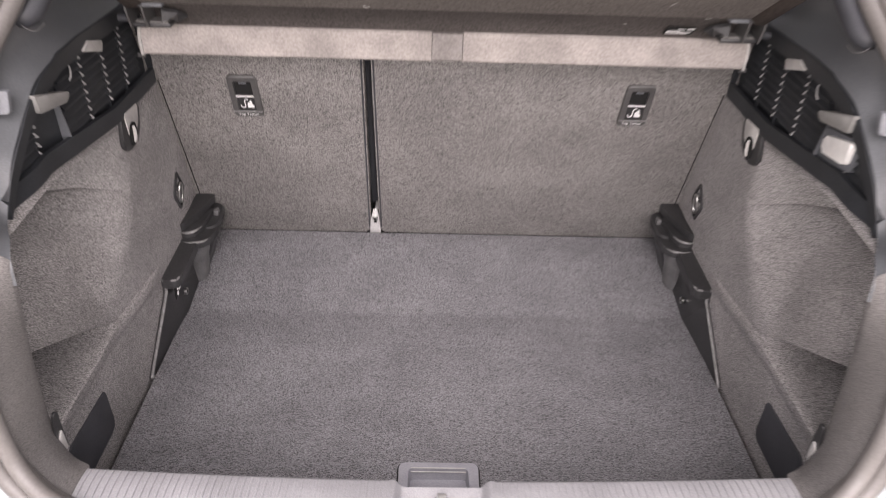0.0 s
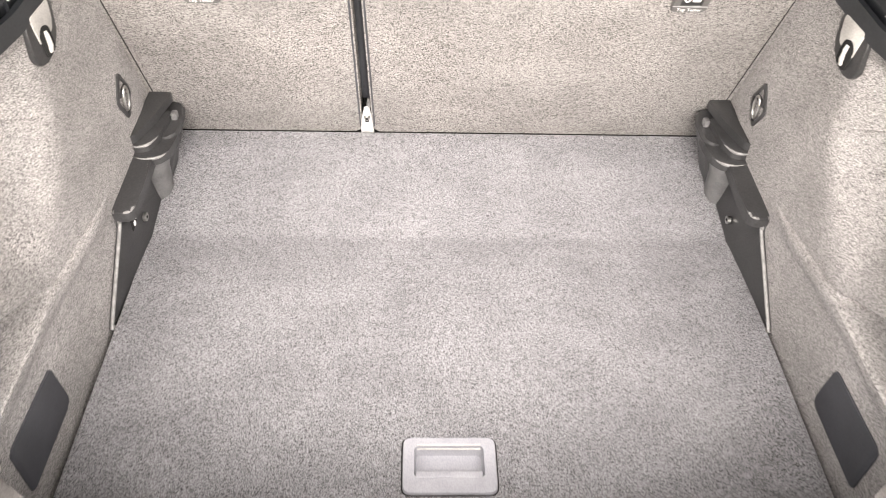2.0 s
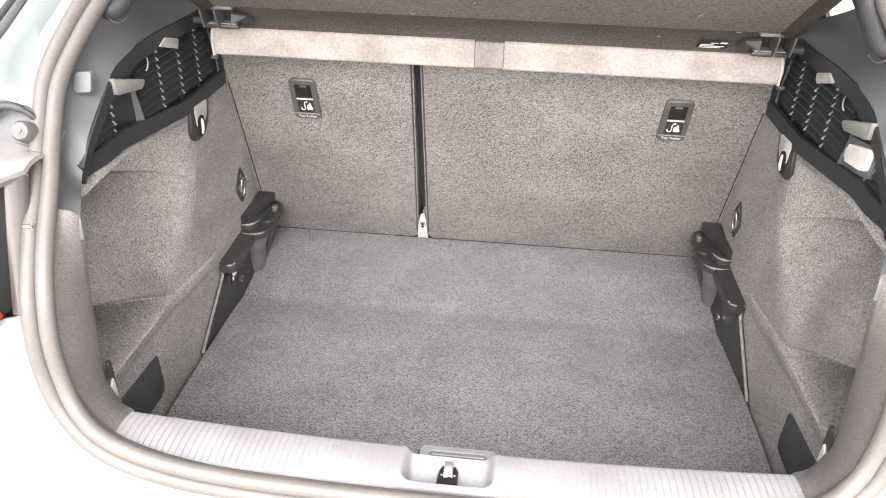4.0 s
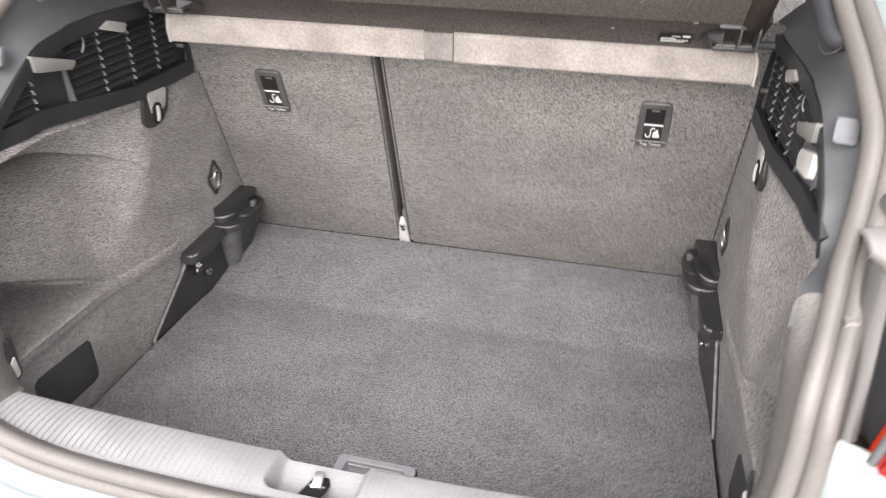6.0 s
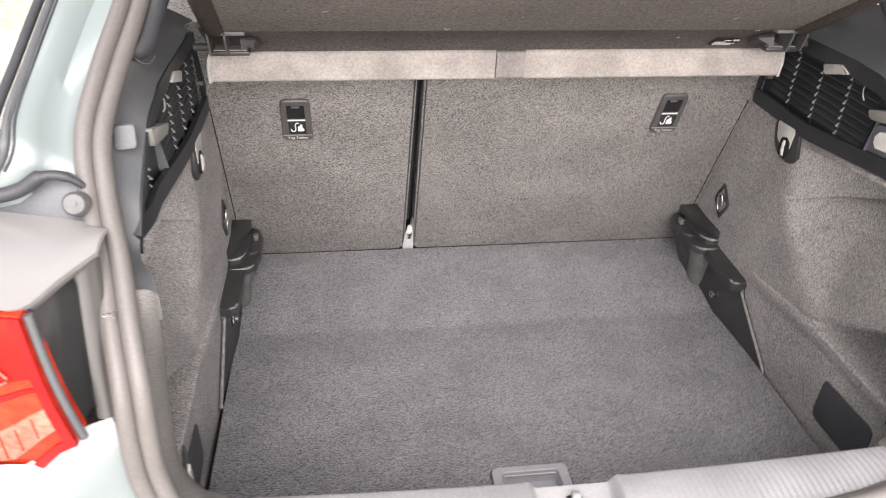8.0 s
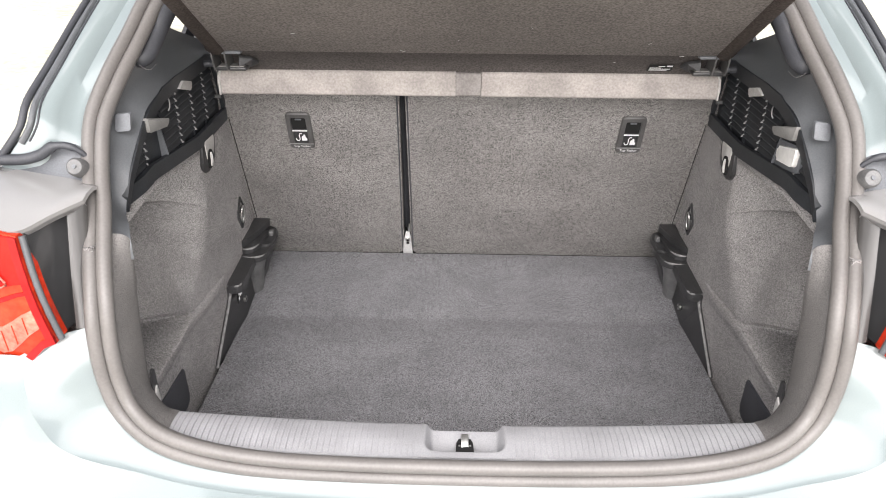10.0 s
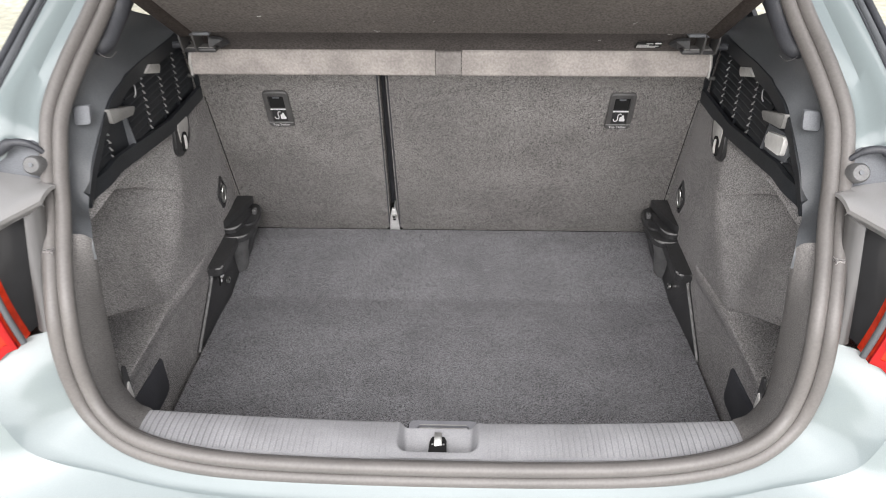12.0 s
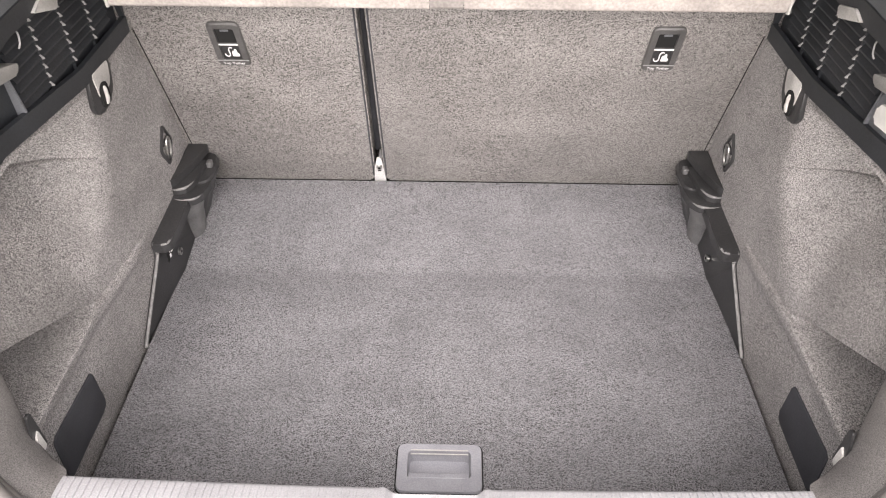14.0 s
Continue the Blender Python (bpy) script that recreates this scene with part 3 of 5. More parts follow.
def corner_bracket(s):
    ob = thing("corner_bracket", (s * 0.5, 0.65, 0.60), "black moulded plastic bracket against the side lining", "bracket", "floor brackets")
    fl = lambda y: floor_z(y) - 0.004
    # wedge plate, thinning towards its raking front edge
    bm = bmesh.new()
    out = rounded([(0.426, 0.597), (0.432, 0.603), (0.558, 0.689), (0.566, 0.712), (0.74, 0.716), (0.74, fl(0.74)), (0.63, fl(0.63))], 0.004, 2)
    prism(bm, [(s * 0.5235, y, z) for y, z in out], (-s * 0.0175, 0, 0), 0.003, 2)
    for v in bm.verts:
        ahead = v.co.y - (0.426 + max(0.0, v.co.z - 0.597) * 1.45)
        v.co.x = s * (0.5235 - (0.5235 - abs(v.co.x)) * mix(0.45, 1.0, step(0.0, 0.05, ahead)))
    part("wedge_plate", bm, BLACK, ob, smooth=40)
    # moulded bead, its bright highlight put into the colour
    bm = bmesh.new()
    tube(bm, spline([(s * 0.5135, 0.4335, 0.5985), (s * 0.5145, 0.427, 0.600), (s * 0.5150, 0.434, 0.607), (s * 0.5150, 0.50, 0.652), (s * 0.5150, 0.556, 0.690), (s * 0.5150, 0.562, 0.700), (s * 0.5150, 0.564, 0.712)], 4), 0.0030, 8)
    part("edge_bead", bm, HIGHLIGHT, ob, "edge bead with its highlight painted pale", 60)
    # long ledge with a rounded nose
    bm = bmesh.new()
    out = rounded([(0.5235, 0.560), (0.497, 0.560), (0.488, 0.570), (0.487, 0.62), (0.490, 0.71), (0.5235, 0.71)], 0.007)
    prism(bm, [(s * x, y, 0.702 + 0.05 * max(0.0, y - 0.62)) for x, y in out], (0, 0, 0.020), 0.007, 4)
    ledge = part("ledge", bm, BLACK, ob, smooth=45)
    # thin pale tube paints the highlight round the ledge's nose
    bm = bmesh.new()
    tube(bm, spline([(s * 0.519, 0.5625, 0.7195), (s * 0.502, 0.5625, 0.7195), (s * 0.4935, 0.5665, 0.7195), (s * 0.4905, 0.578, 0.7195)], 4), 0.0022, 6)
    part("edge_highlight", bm, HIGHLIGHT, ledge, "pale painted edge highlight", 60)
    # rounded post under the shoulder
    bm = bmesh.new()
    rings = []
    for z, rx, ry, yc in ((fl(0.70), 0.020, 0.027, 0.737), (0.635, 0.024, 0.029, 0.734), (0.67, 0.028, 0.031, 0.730), (0.695, 0.035, 0.034, 0.728), (0.708, 0.043, 0.038, 0.727), (0.716, 0.046, 0.040, 0.727)):
        rings.append([(s * (0.512 - rx * math.sin(t) ** 0.8), yc - ry * math.cos(t), z) for t in np.linspace(0, math.pi, 17)])
    shell(bm, rings, (s * 0.006, 0, 0))
    part("post", bm, POST, ob, "smooth worn grey post", 60)
    bm = bmesh.new()
    ring = lambda xi, z: [(s * x, y, z) for x, y in rounded([(0.5235, 0.738), (xi + 0.012, 0.738), (xi + 0.001, 0.752), (xi, 0.80), (xi + 0.010, 0.836), (0.5235, 0.854)], 0.009)]
    rings = [ring(0.497, fl(0.74)), ring(0.488, 0.65), ring(0.474, 0.69), ring(0.464, 0.712), ring(0.459, 0.726), ring(0.463, 0.732), ring(0.50, 0.7322)]
    vs = [[bm.verts.new(p) for p in r] for r in rings]
    for a, b in zip(vs, vs[1:]):
        for i in range(len(a)):
            bm.faces.new((a[i], a[(i + 1) % len(a)], b[(i + 1) % len(a)], b[i]))
    bm.faces.new(vs[0])
    bm.faces.new(vs[-1])
    part("rear_block", bm, BLACK, ob, smooth=40)
    # two rounded steps and the cap against the lining
    for name, z0, z1, plan in (("shoulder", 0.711, 0.727, [(0.5235, 0.690), (0.500, 0.686), (0.480, 0.690), (0.466, 0.708), (0.461, 0.745), (0.462, 0.775), (0.5235, 0.775)]),
                               ("upper_step", 0.7272, 0.742, [(0.5235, 0.701), (0.512, 0.699), (0.496, 0.706), (0.484, 0.734), (0.479, 0.80), (0.5235, 0.80)]),
                               ("cap", 0.7422, 0.758, [(0.5235, 0.700), (0.514, 0.712), (0.497, 0.762), (0.484, 0.826), (0.485, 0.836), (0.5235, 0.850)])):
        bm = bmesh.new()
        prism(bm, [(s * x, y, z0) for x, y in rounded(plan, 0.006)], (0, 0, z1 - z0), 0.0035, 3)
        piece = part(name, bm, BLACK, ob, smooth=45)
        if name == "cap":
            continue
        # pale tube along the step's rim paints its highlight
        bm = bmesh.new()
        edge = [(s * (x + 0.0012), y + 0.0012, z1 - 0.0022) for x, y in spline(plan[:4], 5)][1:]
        tube(bm, edge, [0.0021 * math.sin(math.pi * (i + 1) / (len(edge) + 1)) + 0.0006 for i in range(len(edge))], 6)
        part("edge_highlight", bm, HIGHLIGHT, piece, "pale painted edge highlight", 60)
    bm = bmesh.new()
    box(bm, (s * 0.479, 0.785, 0.731), (s * 0.468, 0.800, 0.745), 0.003)
    part("catch", bm, POST, ob, "worn grey catch")
    bm = bmesh.new()
    yz = (0.628, 0.648) if s < 0 else (0.648, 0.634)
    rod(bm, (s * 0.507, *yz), (s * 0.502, *yz), 0.0075, 16)
    screw = part("screw", bm, STEEL, ob, "bright screw", 40)
    bm = bmesh.new()
    rod(bm, (s * 0.5025, *yz), (s * 0.5015, *yz), 0.003, 6)
    part("socket", bm, DARK, screw)
    if s < 0:
        bm = bmesh.new()
        prism(bm, [(s * 0.5058, y, z) for y, z in rounded([(0.574, 0.666), (0.606, 0.674), (0.608, 0.702), (0.577, 0.694)], 0.002)], (-s * 0.0012, 0, 0))
        tag = part("symbol_label", bm, DARK, ob, "black label with white symbols")
        bm = bmesh.new()
        for a, b in (((0.590, 0.658), (0.596, 0.665)), ((0.592, 0.669), (0.598, 0.676)), ((0.600, 0.664), (0.612, 0.667)), ((0.602, 0.667), (0.605, 0.682)), ((0.610, 0.676), (0.613, 0.684)), ((0.615, 0.678), (0.618, 0.686))):
            box(bm, (s * 0.5048, a[0] - 0.006, a[1] + 0.012), (s * 0.5036, b[0] - 0.006, b[1] + 0.012))
        part("symbol_bars", bm, WHITE, tag)
    return ob


for s in (-1, 1):
    corner_bracket(s)


# ---- tie-down rings, bag hooks, covers and clips on the linings ----
def tie_ring(s):
    y0, z0 = 0.727, 0.822
    ob = thing("tie_down_ring", (s * WALL, y0, z0), "chrome tie-down ring in a black rhombic plate", "tie-down ring", "tie-down rings")
    bm = bmesh.new()
    out = rounded([(y0 + 0.004, z0 + 0.044), (y0 - 0.032, z0 + 0.004), (y0 - 0.004, z0 - 0.044), (y0 + 0.032, z0 - 0.004)], 0.012)
    k = len(out)
    sc = lambda f, x: [bm.verts.new((s * x, y0 + (y - y0) * f, z0 + (z - z0) * f)) for y, z in out]
    loops = [sc(1.0, 0.5225), sc(1.0, 0.519), sc(0.92, 0.5175), sc(0.78, 0.5175), sc(0.70, 0.528)]
    for a, b in zip(loops, loops[1:]):
        for i in range(k):
            bm.faces.new((a[i], a[(i + 1) % k], b[(i + 1) % k], b[i]))
    bm.faces.new(loops[-1])
    part("plate", bm, BLACK, ob, smooth=40)
    bm = bmesh.new()
    loop = [(s * (0.5165 - 0.002 * math.sin(t)), y0 + 0.0105 * math.cos(t), z0 - 0.004 + 0.021 * math.sin(t)) for t in np.linspace(0, 2 * math.pi, 25)[:-1]]
    tube(bm, loop, 0.0020, 8, closed=True, up=(1, 0, 0))
    part("wire_ring", bm, STEEL, ob, "chrome wire ring", 60)
    bm = bmesh.new()
    rod(bm, (s * 0.519, y0 - 0.016, z0 + 0.010), (s * 0.519, y0 + 0.016, z0 + 0.010), 0.004)
    part("pivot", bm, BLACK, ob, smooth=40)
    return ob


def bag_hook(s):
    ob = thing("bag_hook", (s * WALL, 0.57, 1.02), "black hook plate with a pale grey insert", "bag hook", "bag hooks")
    bm = bmesh.new()
    prism(bm, [(s * 0.523, y, z) for y, z in rounded([(0.612, 1.056), (0.598, 1.012), (0.575, 0.996), (0.538, 0.993), (0.523, 1.010), (0.532, 1.058)], 0.012)], (-s * 0.008, 0, 0), 0.003, 3)
    part("plate", bm, BLACK, ob, smooth=40)
    bm = bmesh.new()
    prism(bm, [(s * 0.516, y, z) for y, z in rounded([(0.600, 1.056), (0.592, 1.026), (0.582, 1.020), (0.548, 1.018), (0.543, 1.058)], 0.006)], (-s * 0.0025, 0, 0), 0.001)
    part("insert", bm, PALE, ob, "pale grey insert", 40)
    bm = bmesh.new()
    prism(bm, [(s * 0.5145, y, z) for y, z in rounded([(0.577, 1.000), (0.550, 0.999), (0.548, 1.030), (0.561, 1.038), (0.577, 1.032)], 0.006)], (-s * 0.0022, 0, 0), 0.0006)
    slot = part("hook_slot", bm, DARK, ob, "dark slot behind the hook", 40)
    bm = bmesh.new()
    tube(bm, [(s * 0.5150, 0.561, 1.004), (s * 0.5120, 0.561, 1.005), (s * 0.5108, 0.562, 1.012), (s * 0.5112, 0.563, 1.024), (s * 0.5125, 0.564, 1.030)], [0.0036, 0.0036, 0.0036, 0.0034, 0.0026], 10)
    part("hook", bm, PALE, slot, "pale worn hook finger", 60)
    return ob


def pocket_cover(s):
    ob = thing("lining_cover", (s * WALL, 0.215, 0.68), "dark slate plastic cover on the side lining", "cover", "lining covers")
    bm = bmesh.new()
    out = rounded([(0.278, 0.712), (0.280, 0.640), (0.272, 0.632), (0.145, 0.634), (0.151, 0.712), (0.160, 0.718)], 0.008)
    prism(bm, [(s * 0.5225, y, z) for y, z in out], (-s * 0.004, 0, 0), 0.0015)
    part("cover_panel", bm, SLATE, ob, smooth=40)
    return ob


def jamb_clip(s):
    ob = thing("net_clip", (s * 0.495, 0.10, 0.80), "black fixing clip with a pale tongue", "clip", "net clips")
    bm = bmesh.new()
    prism(bm, [(s * 0.4935, y, z) for y, z in rounded([(0.113, 0.772), (0.098, 0.768), (0.094, 0.800), (0.104, 0.836), (0.112, 0.836)], 0.004)], (-s * 0.004, 0, 0), 0.001)
    part("holder", bm, BLACK, ob)
    bm = bmesh.new()
    prism(bm, [(s * 0.490, y, z) for y, z in rounded([(0.108, 0.776), (0.099, 0.774), (0.098, 0.800), (0.106, 0.808)], 0.002)], (-s * 0.003, 0, 0), 0.001)
    part("tongue", bm, PALE, ob, "pale worn tongue")
    return ob


for s in (-1, 1):
    tie_ring(s)
    bag_hook(s)
    pocket_cover(s)
    jamb_clip(s)


# ---- slatted side panels ----
def louvre_top(y):
    return float(np.interp(y, [0.175, 0.219, 0.282, 0.33, 0.39, 0.454, 0.63, 0.672, 0.70], [1.072, 1.121, 1.168, 1.191, 1.205, 1.209, 1.207, 1.200, 1.10]))


def louvre_panel(s):
    ob = thing("slatted_panel", (s * 0.53, 0.44, 1.05), "black plastic slatted side panel above the lining", "side panel", "slatted side panels")
    ys = np.linspace(0.192, 0.702, 45)
    bm = bmesh.new()
    rows = [[(s * 0.530, y, mix(louvre_foot(y), max(louvre_top(y), louvre_foot(y) + 0.003), u)) for u in (0, 0.5, 1)] for y in ys]
    shell(bm, rows, (s * 0.01, 0, 0))
    part("backing", bm, LOUVRE, ob)
    # raised rim: lower band, upper band
    bm = bmesh.new()
    lo = [(y, louvre_foot(y)) for y in ys]
    shell(bm, [[(s * 0.526, y, z), (s * (0.514 + 0.011 * step(0.27, 0.20, y)), y, z), (s * (0.514 + 0.011 * step(0.27, 0.20, y)), y, min(z + 0.026, max(louvre_top(y), z + 0.002)))] for y, z in lo], (s * 0.008, 0, 0))
    part("lower_band", bm, LOUVRE, ob, smooth=40)
    bm = bmesh.new()
    shell(bm, [[(s * 0.524, y, louvre_top(y) + 0.004), (s * 0.514, y, louvre_top(y) + 0.001), (s * 0.516, y, max(louvre_top(y) - 0.024, louvre_foot(y)))] for y in ys], (s * 0.008, 0, 0))
    part("upper_band", bm, LOUVRE, ob, smooth=40)
    ribs = [0.668, 0.605, 0.532, 0.457, 0.385, 0.300, 0.222]
    for y in ribs[1:4] + [0.300]:
        za, zb = louvre_foot(y) + 0.02, louvre_top(y) - 0.014
        bm = bmesh.new()
        box(bm, (s * 0.529, y - 0.0015, za), (s * 0.5245, y + 0.0015, zb))
        part("rib", bm, LOUVRE, ob)
    z = 1.088
    while z < 1.21:
        for a, b in zip(ribs[1:], ribs):
            if b == 0.385:
                continue
            zz = z
            mid = (a + b) / 2
            fits = [y for y in np.linspace(a, b, 30) if louvre_top(y) > zz + 0.017]
            if zz < louvre_foot(mid) + 0.024 or len(fits) < 8:
                continue
            lead = a
            a, b = (min(fits), b) if b < 0.45 else (a, max(fits))
            bm = bmesh.new()
            prism(bm, [(s * 0.529, a, zz + 0.0095), (s * 0.5230, a, zz + 0.002), (s * 0.5230, a, zz - 0.0004), (s * 0.529, a, zz)], (0, b - a - 0.001, 0))
            part("slat", bm, LOUVRE, ob)
            if lead in (0.605, 0.532, 0.457) or lead == 0.222:
                e = 0.300 if lead == 0.222 else a
                # small pale wedge paints the sunlit facet at the slat's end
                bm = bmesh.new()
                prism(bm, [(s * 0.525, e - 0.0016, zz + 0.0058), (s * 0.5198, e - 0.0016, zz - 0.0006), (s * 0.525, e - 0.0016, zz - 0.0012)], (0, 0.0032, 0))
                part("lit_slat_end", bm, BRIGHT_GREY, ob)
        z += 0.0128
    # bag flap with its web
    bm = bmesh.new()
    prism(bm, [(s * 0.530, y, z) for y, z in rounded([(0.298, 1.182), (0.384, 1.156), (0.374, 1.145), (0.302, 1.157)], 0.003)], (-s * 0.021, 0, 0), 0.002, 2)
    part("flap", bm, FLAP, ob, "pale grey bag flap", 40)
    bm = bmesh.new()
    prism(bm, [(s * 0.530, 0.372, 1.150), (s * 0.524, 0.372, 1.148), (s * 0.516, 0.372, 1.094), (s * 0.530, 0.374, 1.090)], (0, 0.0035, 0), 0.001)
    part("web", bm, GREY, ob, smooth=40)
    bm = bmesh.new()
    prism(bm, [(s * 0.522, y, z) for y, z in rounded([(0.456, 1.187), (0.478, 1.196), (0.520, 1.184), (0.512, 1.170)], 0.003)], (-s * 0.011, 0, 0), 0.002)
    part("shelf_rest", bm, PALE, ob, "pale shelf rest", 40)
    bm = bmesh.new()
    tube(bm, spline([(s * 0.524, 0.424, 1.180), (s * 0.519, 0.420, 1.176), (s * 0.518, 0.415, 1.166), (s * 0.521, 0.414, 1.160)], 3), 0.0012, 6)
    part("wire_clip", bm, BRIGHT_GREY, ob, "small pale clip", 60)
    bm = bmesh.new()
    rod(bm, (s * 0.526, 0.676, 1.112), (s * 0.514, 0.676, 1.112), 0.004, 12)
    part("fixing_stud", bm, POST, ob, "worn fixing stud", 40)
    return ob


for s in (-1, 1):
    louvre_panel(s)

boot_light = thing("boot_light", (0.52, 0.345, 1.12), "small white boot light set in the slatted panel", "light")
bm = bmesh.new()
prism(bm, [(0.527, y, z) for y, z in rounded([(0.372, 1.092), (0.286, 1.108), (0.284, 1.152), (0.370, 1.138)], 0.006)], (-0.006, 0, 0), 0.002)
part("light_frame", bm, GREY, boot_light, smooth=40)
bm = bmesh.new()
prism(bm, [(0.523, y, z) for y, z in rounded([(0.355, 1.108), (0.293, 1.116), (0.290, 1.148), (0.356, 1.132)], 0.006)], (-0.010, 0, 0), 0.004, 3)
part("lens", bm, LENS, boot_light, "white lens", 40)

# ---- opening: jamb trim, seal, sill ----
SEAL = [(0.0, -0.036, 0.775), (0.15, -0.036, 0.777), (0.28, -0.035, 0.783), (0.370, -0.032, 0.797), (0.438, -0.018, 0.812), (0.483, 0.003, 0.838), (0.501, 0.014, 0.880), (0.504, 0.018, 0.940), (0.506, 0.036, 1.0),
        (0.517, 0.078, 1.05), (0.530, 0.132, 1.10), (0.548, 0.190, 1.15), (0.556, 0.240, 1.20), (0.545, 0.295, 1.25), (0.529, 0.360, 1.30), (0.514, 0.425, 1.35), (0.485, 0.57, 1.44), (0.455, 0.74, 1.53)]
half = spline(SEAL, 6)


def whole(points):
    """The right half of a symmetric line, with its mirror image before it."""
    return [Vector((-p[0], p[1], p[2])) for p in reversed(points[1:])] + [Vector(p) for p in points]


def seal_offset(k, dx, dy, dz):
    p, a, b = Vector(half[k]), Vector(half[max(k - 1, 0)]), Vector(half[min(k + 1, len(half) - 1)])
    d = b - a
    out = Vector((d.z, 0, -d.x)).normalized()
    return p + out * dx + Vector((0, dy, 0))


seal = thing("tailgate_seal", (0, -0.03, 0.79), "weathered grey-brown rubber seal round the boot opening", "seal")
for name, dx, dy, r in (("outer_bulb", 0.0105, -0.004, 0.0105), ("inner_bulb", -0.0085, 0.0, 0.0105), ("base_strip", 0.001, 0.010, 0.011)):
    bm = bmesh.new()
    tube(bm, whole([seal_offset(k, dx, dy, 0) for k in range(len(half))]), r, 12, up=(0, 1, 0))
    part(name, bm, RUBBER, seal, smooth=60)

# jamb: carpeted below, plastic above
JAMB_OUT = [(0.426, 0.000, 0.800), (0.462, 0.012, 0.818), (0.486, 0.024, 0.850), (0.493, 0.030, 0.90), (0.493, 0.033, 0.955), (0.497, 0.055, 1.01), (0.506, 0.088, 1.045), (0.513, 0.110, 1.072)]
JAMB_IN = [(0.436, 0.058, 0.795), (0.466, 0.080, 0.785), (0.490, 0.098, 0.80), (0.499, 0.108, 0.83), (0.497, 0.110, 0.88), (0.494, 0.112, 0.94), (0.489, 0.116, 1.0), (0.488, 0.122, 1.056)]


def jamb(s):
    ob = thing("corner_trim", (s * 0.48, 0.06, 0.8), "grey felt covered trim beside the boot opening", "trim", "felt corner trims")
    a, b = spline(JAMB_OUT, 5), spline(JAMB_IN, 5)
    rows = []
    for p, q in zip(a, b):
        row = [mix(p, q, u) + np.array((-0.005 * math.sin(u * math.pi), 0, 0.004 * math.sin(u * math.pi))) for u in np.linspace(0, 1, 7)]
        row += [q + np.array((0.004, 0.006, -0.003)), q + np.array((0.012, 0.010, -0.006)), q + np.array((0.026, 0.016, -0.010))]
        rows.append([(s * r[0], r[1], r[2]) for r in row])
    bm = bmesh.new()
    shell(bm, rows, (s * 0.0, -0.004, -0.004))
    part("felt_trim", bm, JAMB_FELT, ob, smooth=50)
    return ob


PILLAR_OUT = [(0.5035, 0.082, 1.044), (0.512, 0.109, 1.074), (0.518, 0.138, 1.095), (0.527, 0.168, 1.12), (0.536, 0.200, 1.15), (0.543, 0.242, 1.19), (0.538, 0.28, 1.225), (0.525, 0.335, 1.272), (0.513, 0.405, 1.305), (0.507, 0.480, 1.282), (0.512, 0.66, 1.222)]
PILLAR_IN = [(0.4855, 0.115, 1.028), (0.4875, 0.121, 1.056), (0.500, 0.150, 1.066), (0.5155, 0.180, 1.072), (0.516, 0.20, 1.10), (0.516, 0.225, 1.13), (0.516, 0.285, 1.172), (0.516, 0.335, 1.196), (0.516, 0.455, 1.210), (0.516, 0.57, 1.207), (0.516, 0.66, 1.204)]


def pillar(s):
    ob = thing("pillar_trim", (s * 0.5, 0.1, 1.05), "grey plastic rear pillar trim above the felt", "trim", "rear pillar trims")
    a, b = spline(PILLAR_OUT, 5), spline(PILLAR_IN, 5)
    rows = [[(s * r[0], r[1], r[2]) for r in [mix(p, q, u) + np.array((0.012 * math.sin(u * math.pi), 0, 0)) for u in np.linspace(0, 1, 9)]] for p, q in zip(a, b)]
    bm = bmesh.new()
    shell(bm, rows, (s * 0.006, 0, 0))
    part("trim_panel", bm, TRIM, ob, smooth=60)
    bm = bmesh.new()
    prism(bm, [(s * x, 0.262 + (z - 1.19) * 0.5, z) for x, z in rounded([(0.516, 1.178), (0.540, 1.176), (0.541, 1.200), (0.518, 1.202)], 0.003)], (0, -0.007, 0.0), 0.002, 2)
    part("buffer_lug", bm, GREY, ob, smooth=40)
    bm = bmesh.new()
    tube(bm, spline([(s * 0.536, 0.346, 1.262), (s * 0.519, 0.360, 1.268), (s * 0.508, 0.392, 1.297), (s * 0.497, 0.424, 1.328), (s * 0.469, 0.571, 1.416), (s * 0.439, 0.741, 1.506)], 4), [0.010, 0.013] + [0.0150] * 18 + [0.012], 14)
    cover = part("upper_cover", bm, SLATE, ob, "dark upper pillar cover", 60)
    bm = bmesh.new()
    tube(bm, spline([(s * 0.504, 0.357, 1.254), (s * 0.510, 0.345, 1.248), (s * 0.520, 0.341, 1.252), (s * 0.530, 0.341, 1.262)], 4), 0.0007, 6)
    part("cut_edge", bm, BEZEL, cover, "satin cut edge", 60)
    return ob


for s in (-1, 1):
    jamb(s)
    pillar(s)

sill = thing("sill_trim", (0, 0.03, 0.79), "ribbed grey plastic loading sill with latch recess", "sill")


def sill_front(x):
    return -0.018 - 0.02 * x * x


def sill_back(x):
    return 0.053 - 0.03 * x * x


def sill_pt(x, u, lift=0.0):
    y = mix(sill_front(x), sill_back(x), u)
    z = 0.784 + 0.005 * math.sin(min(u, 1) * math.pi * 0.9) + 0.021 * (x / 0.43) ** 2 - 0.002 * u + lift
    return (x, y, z)


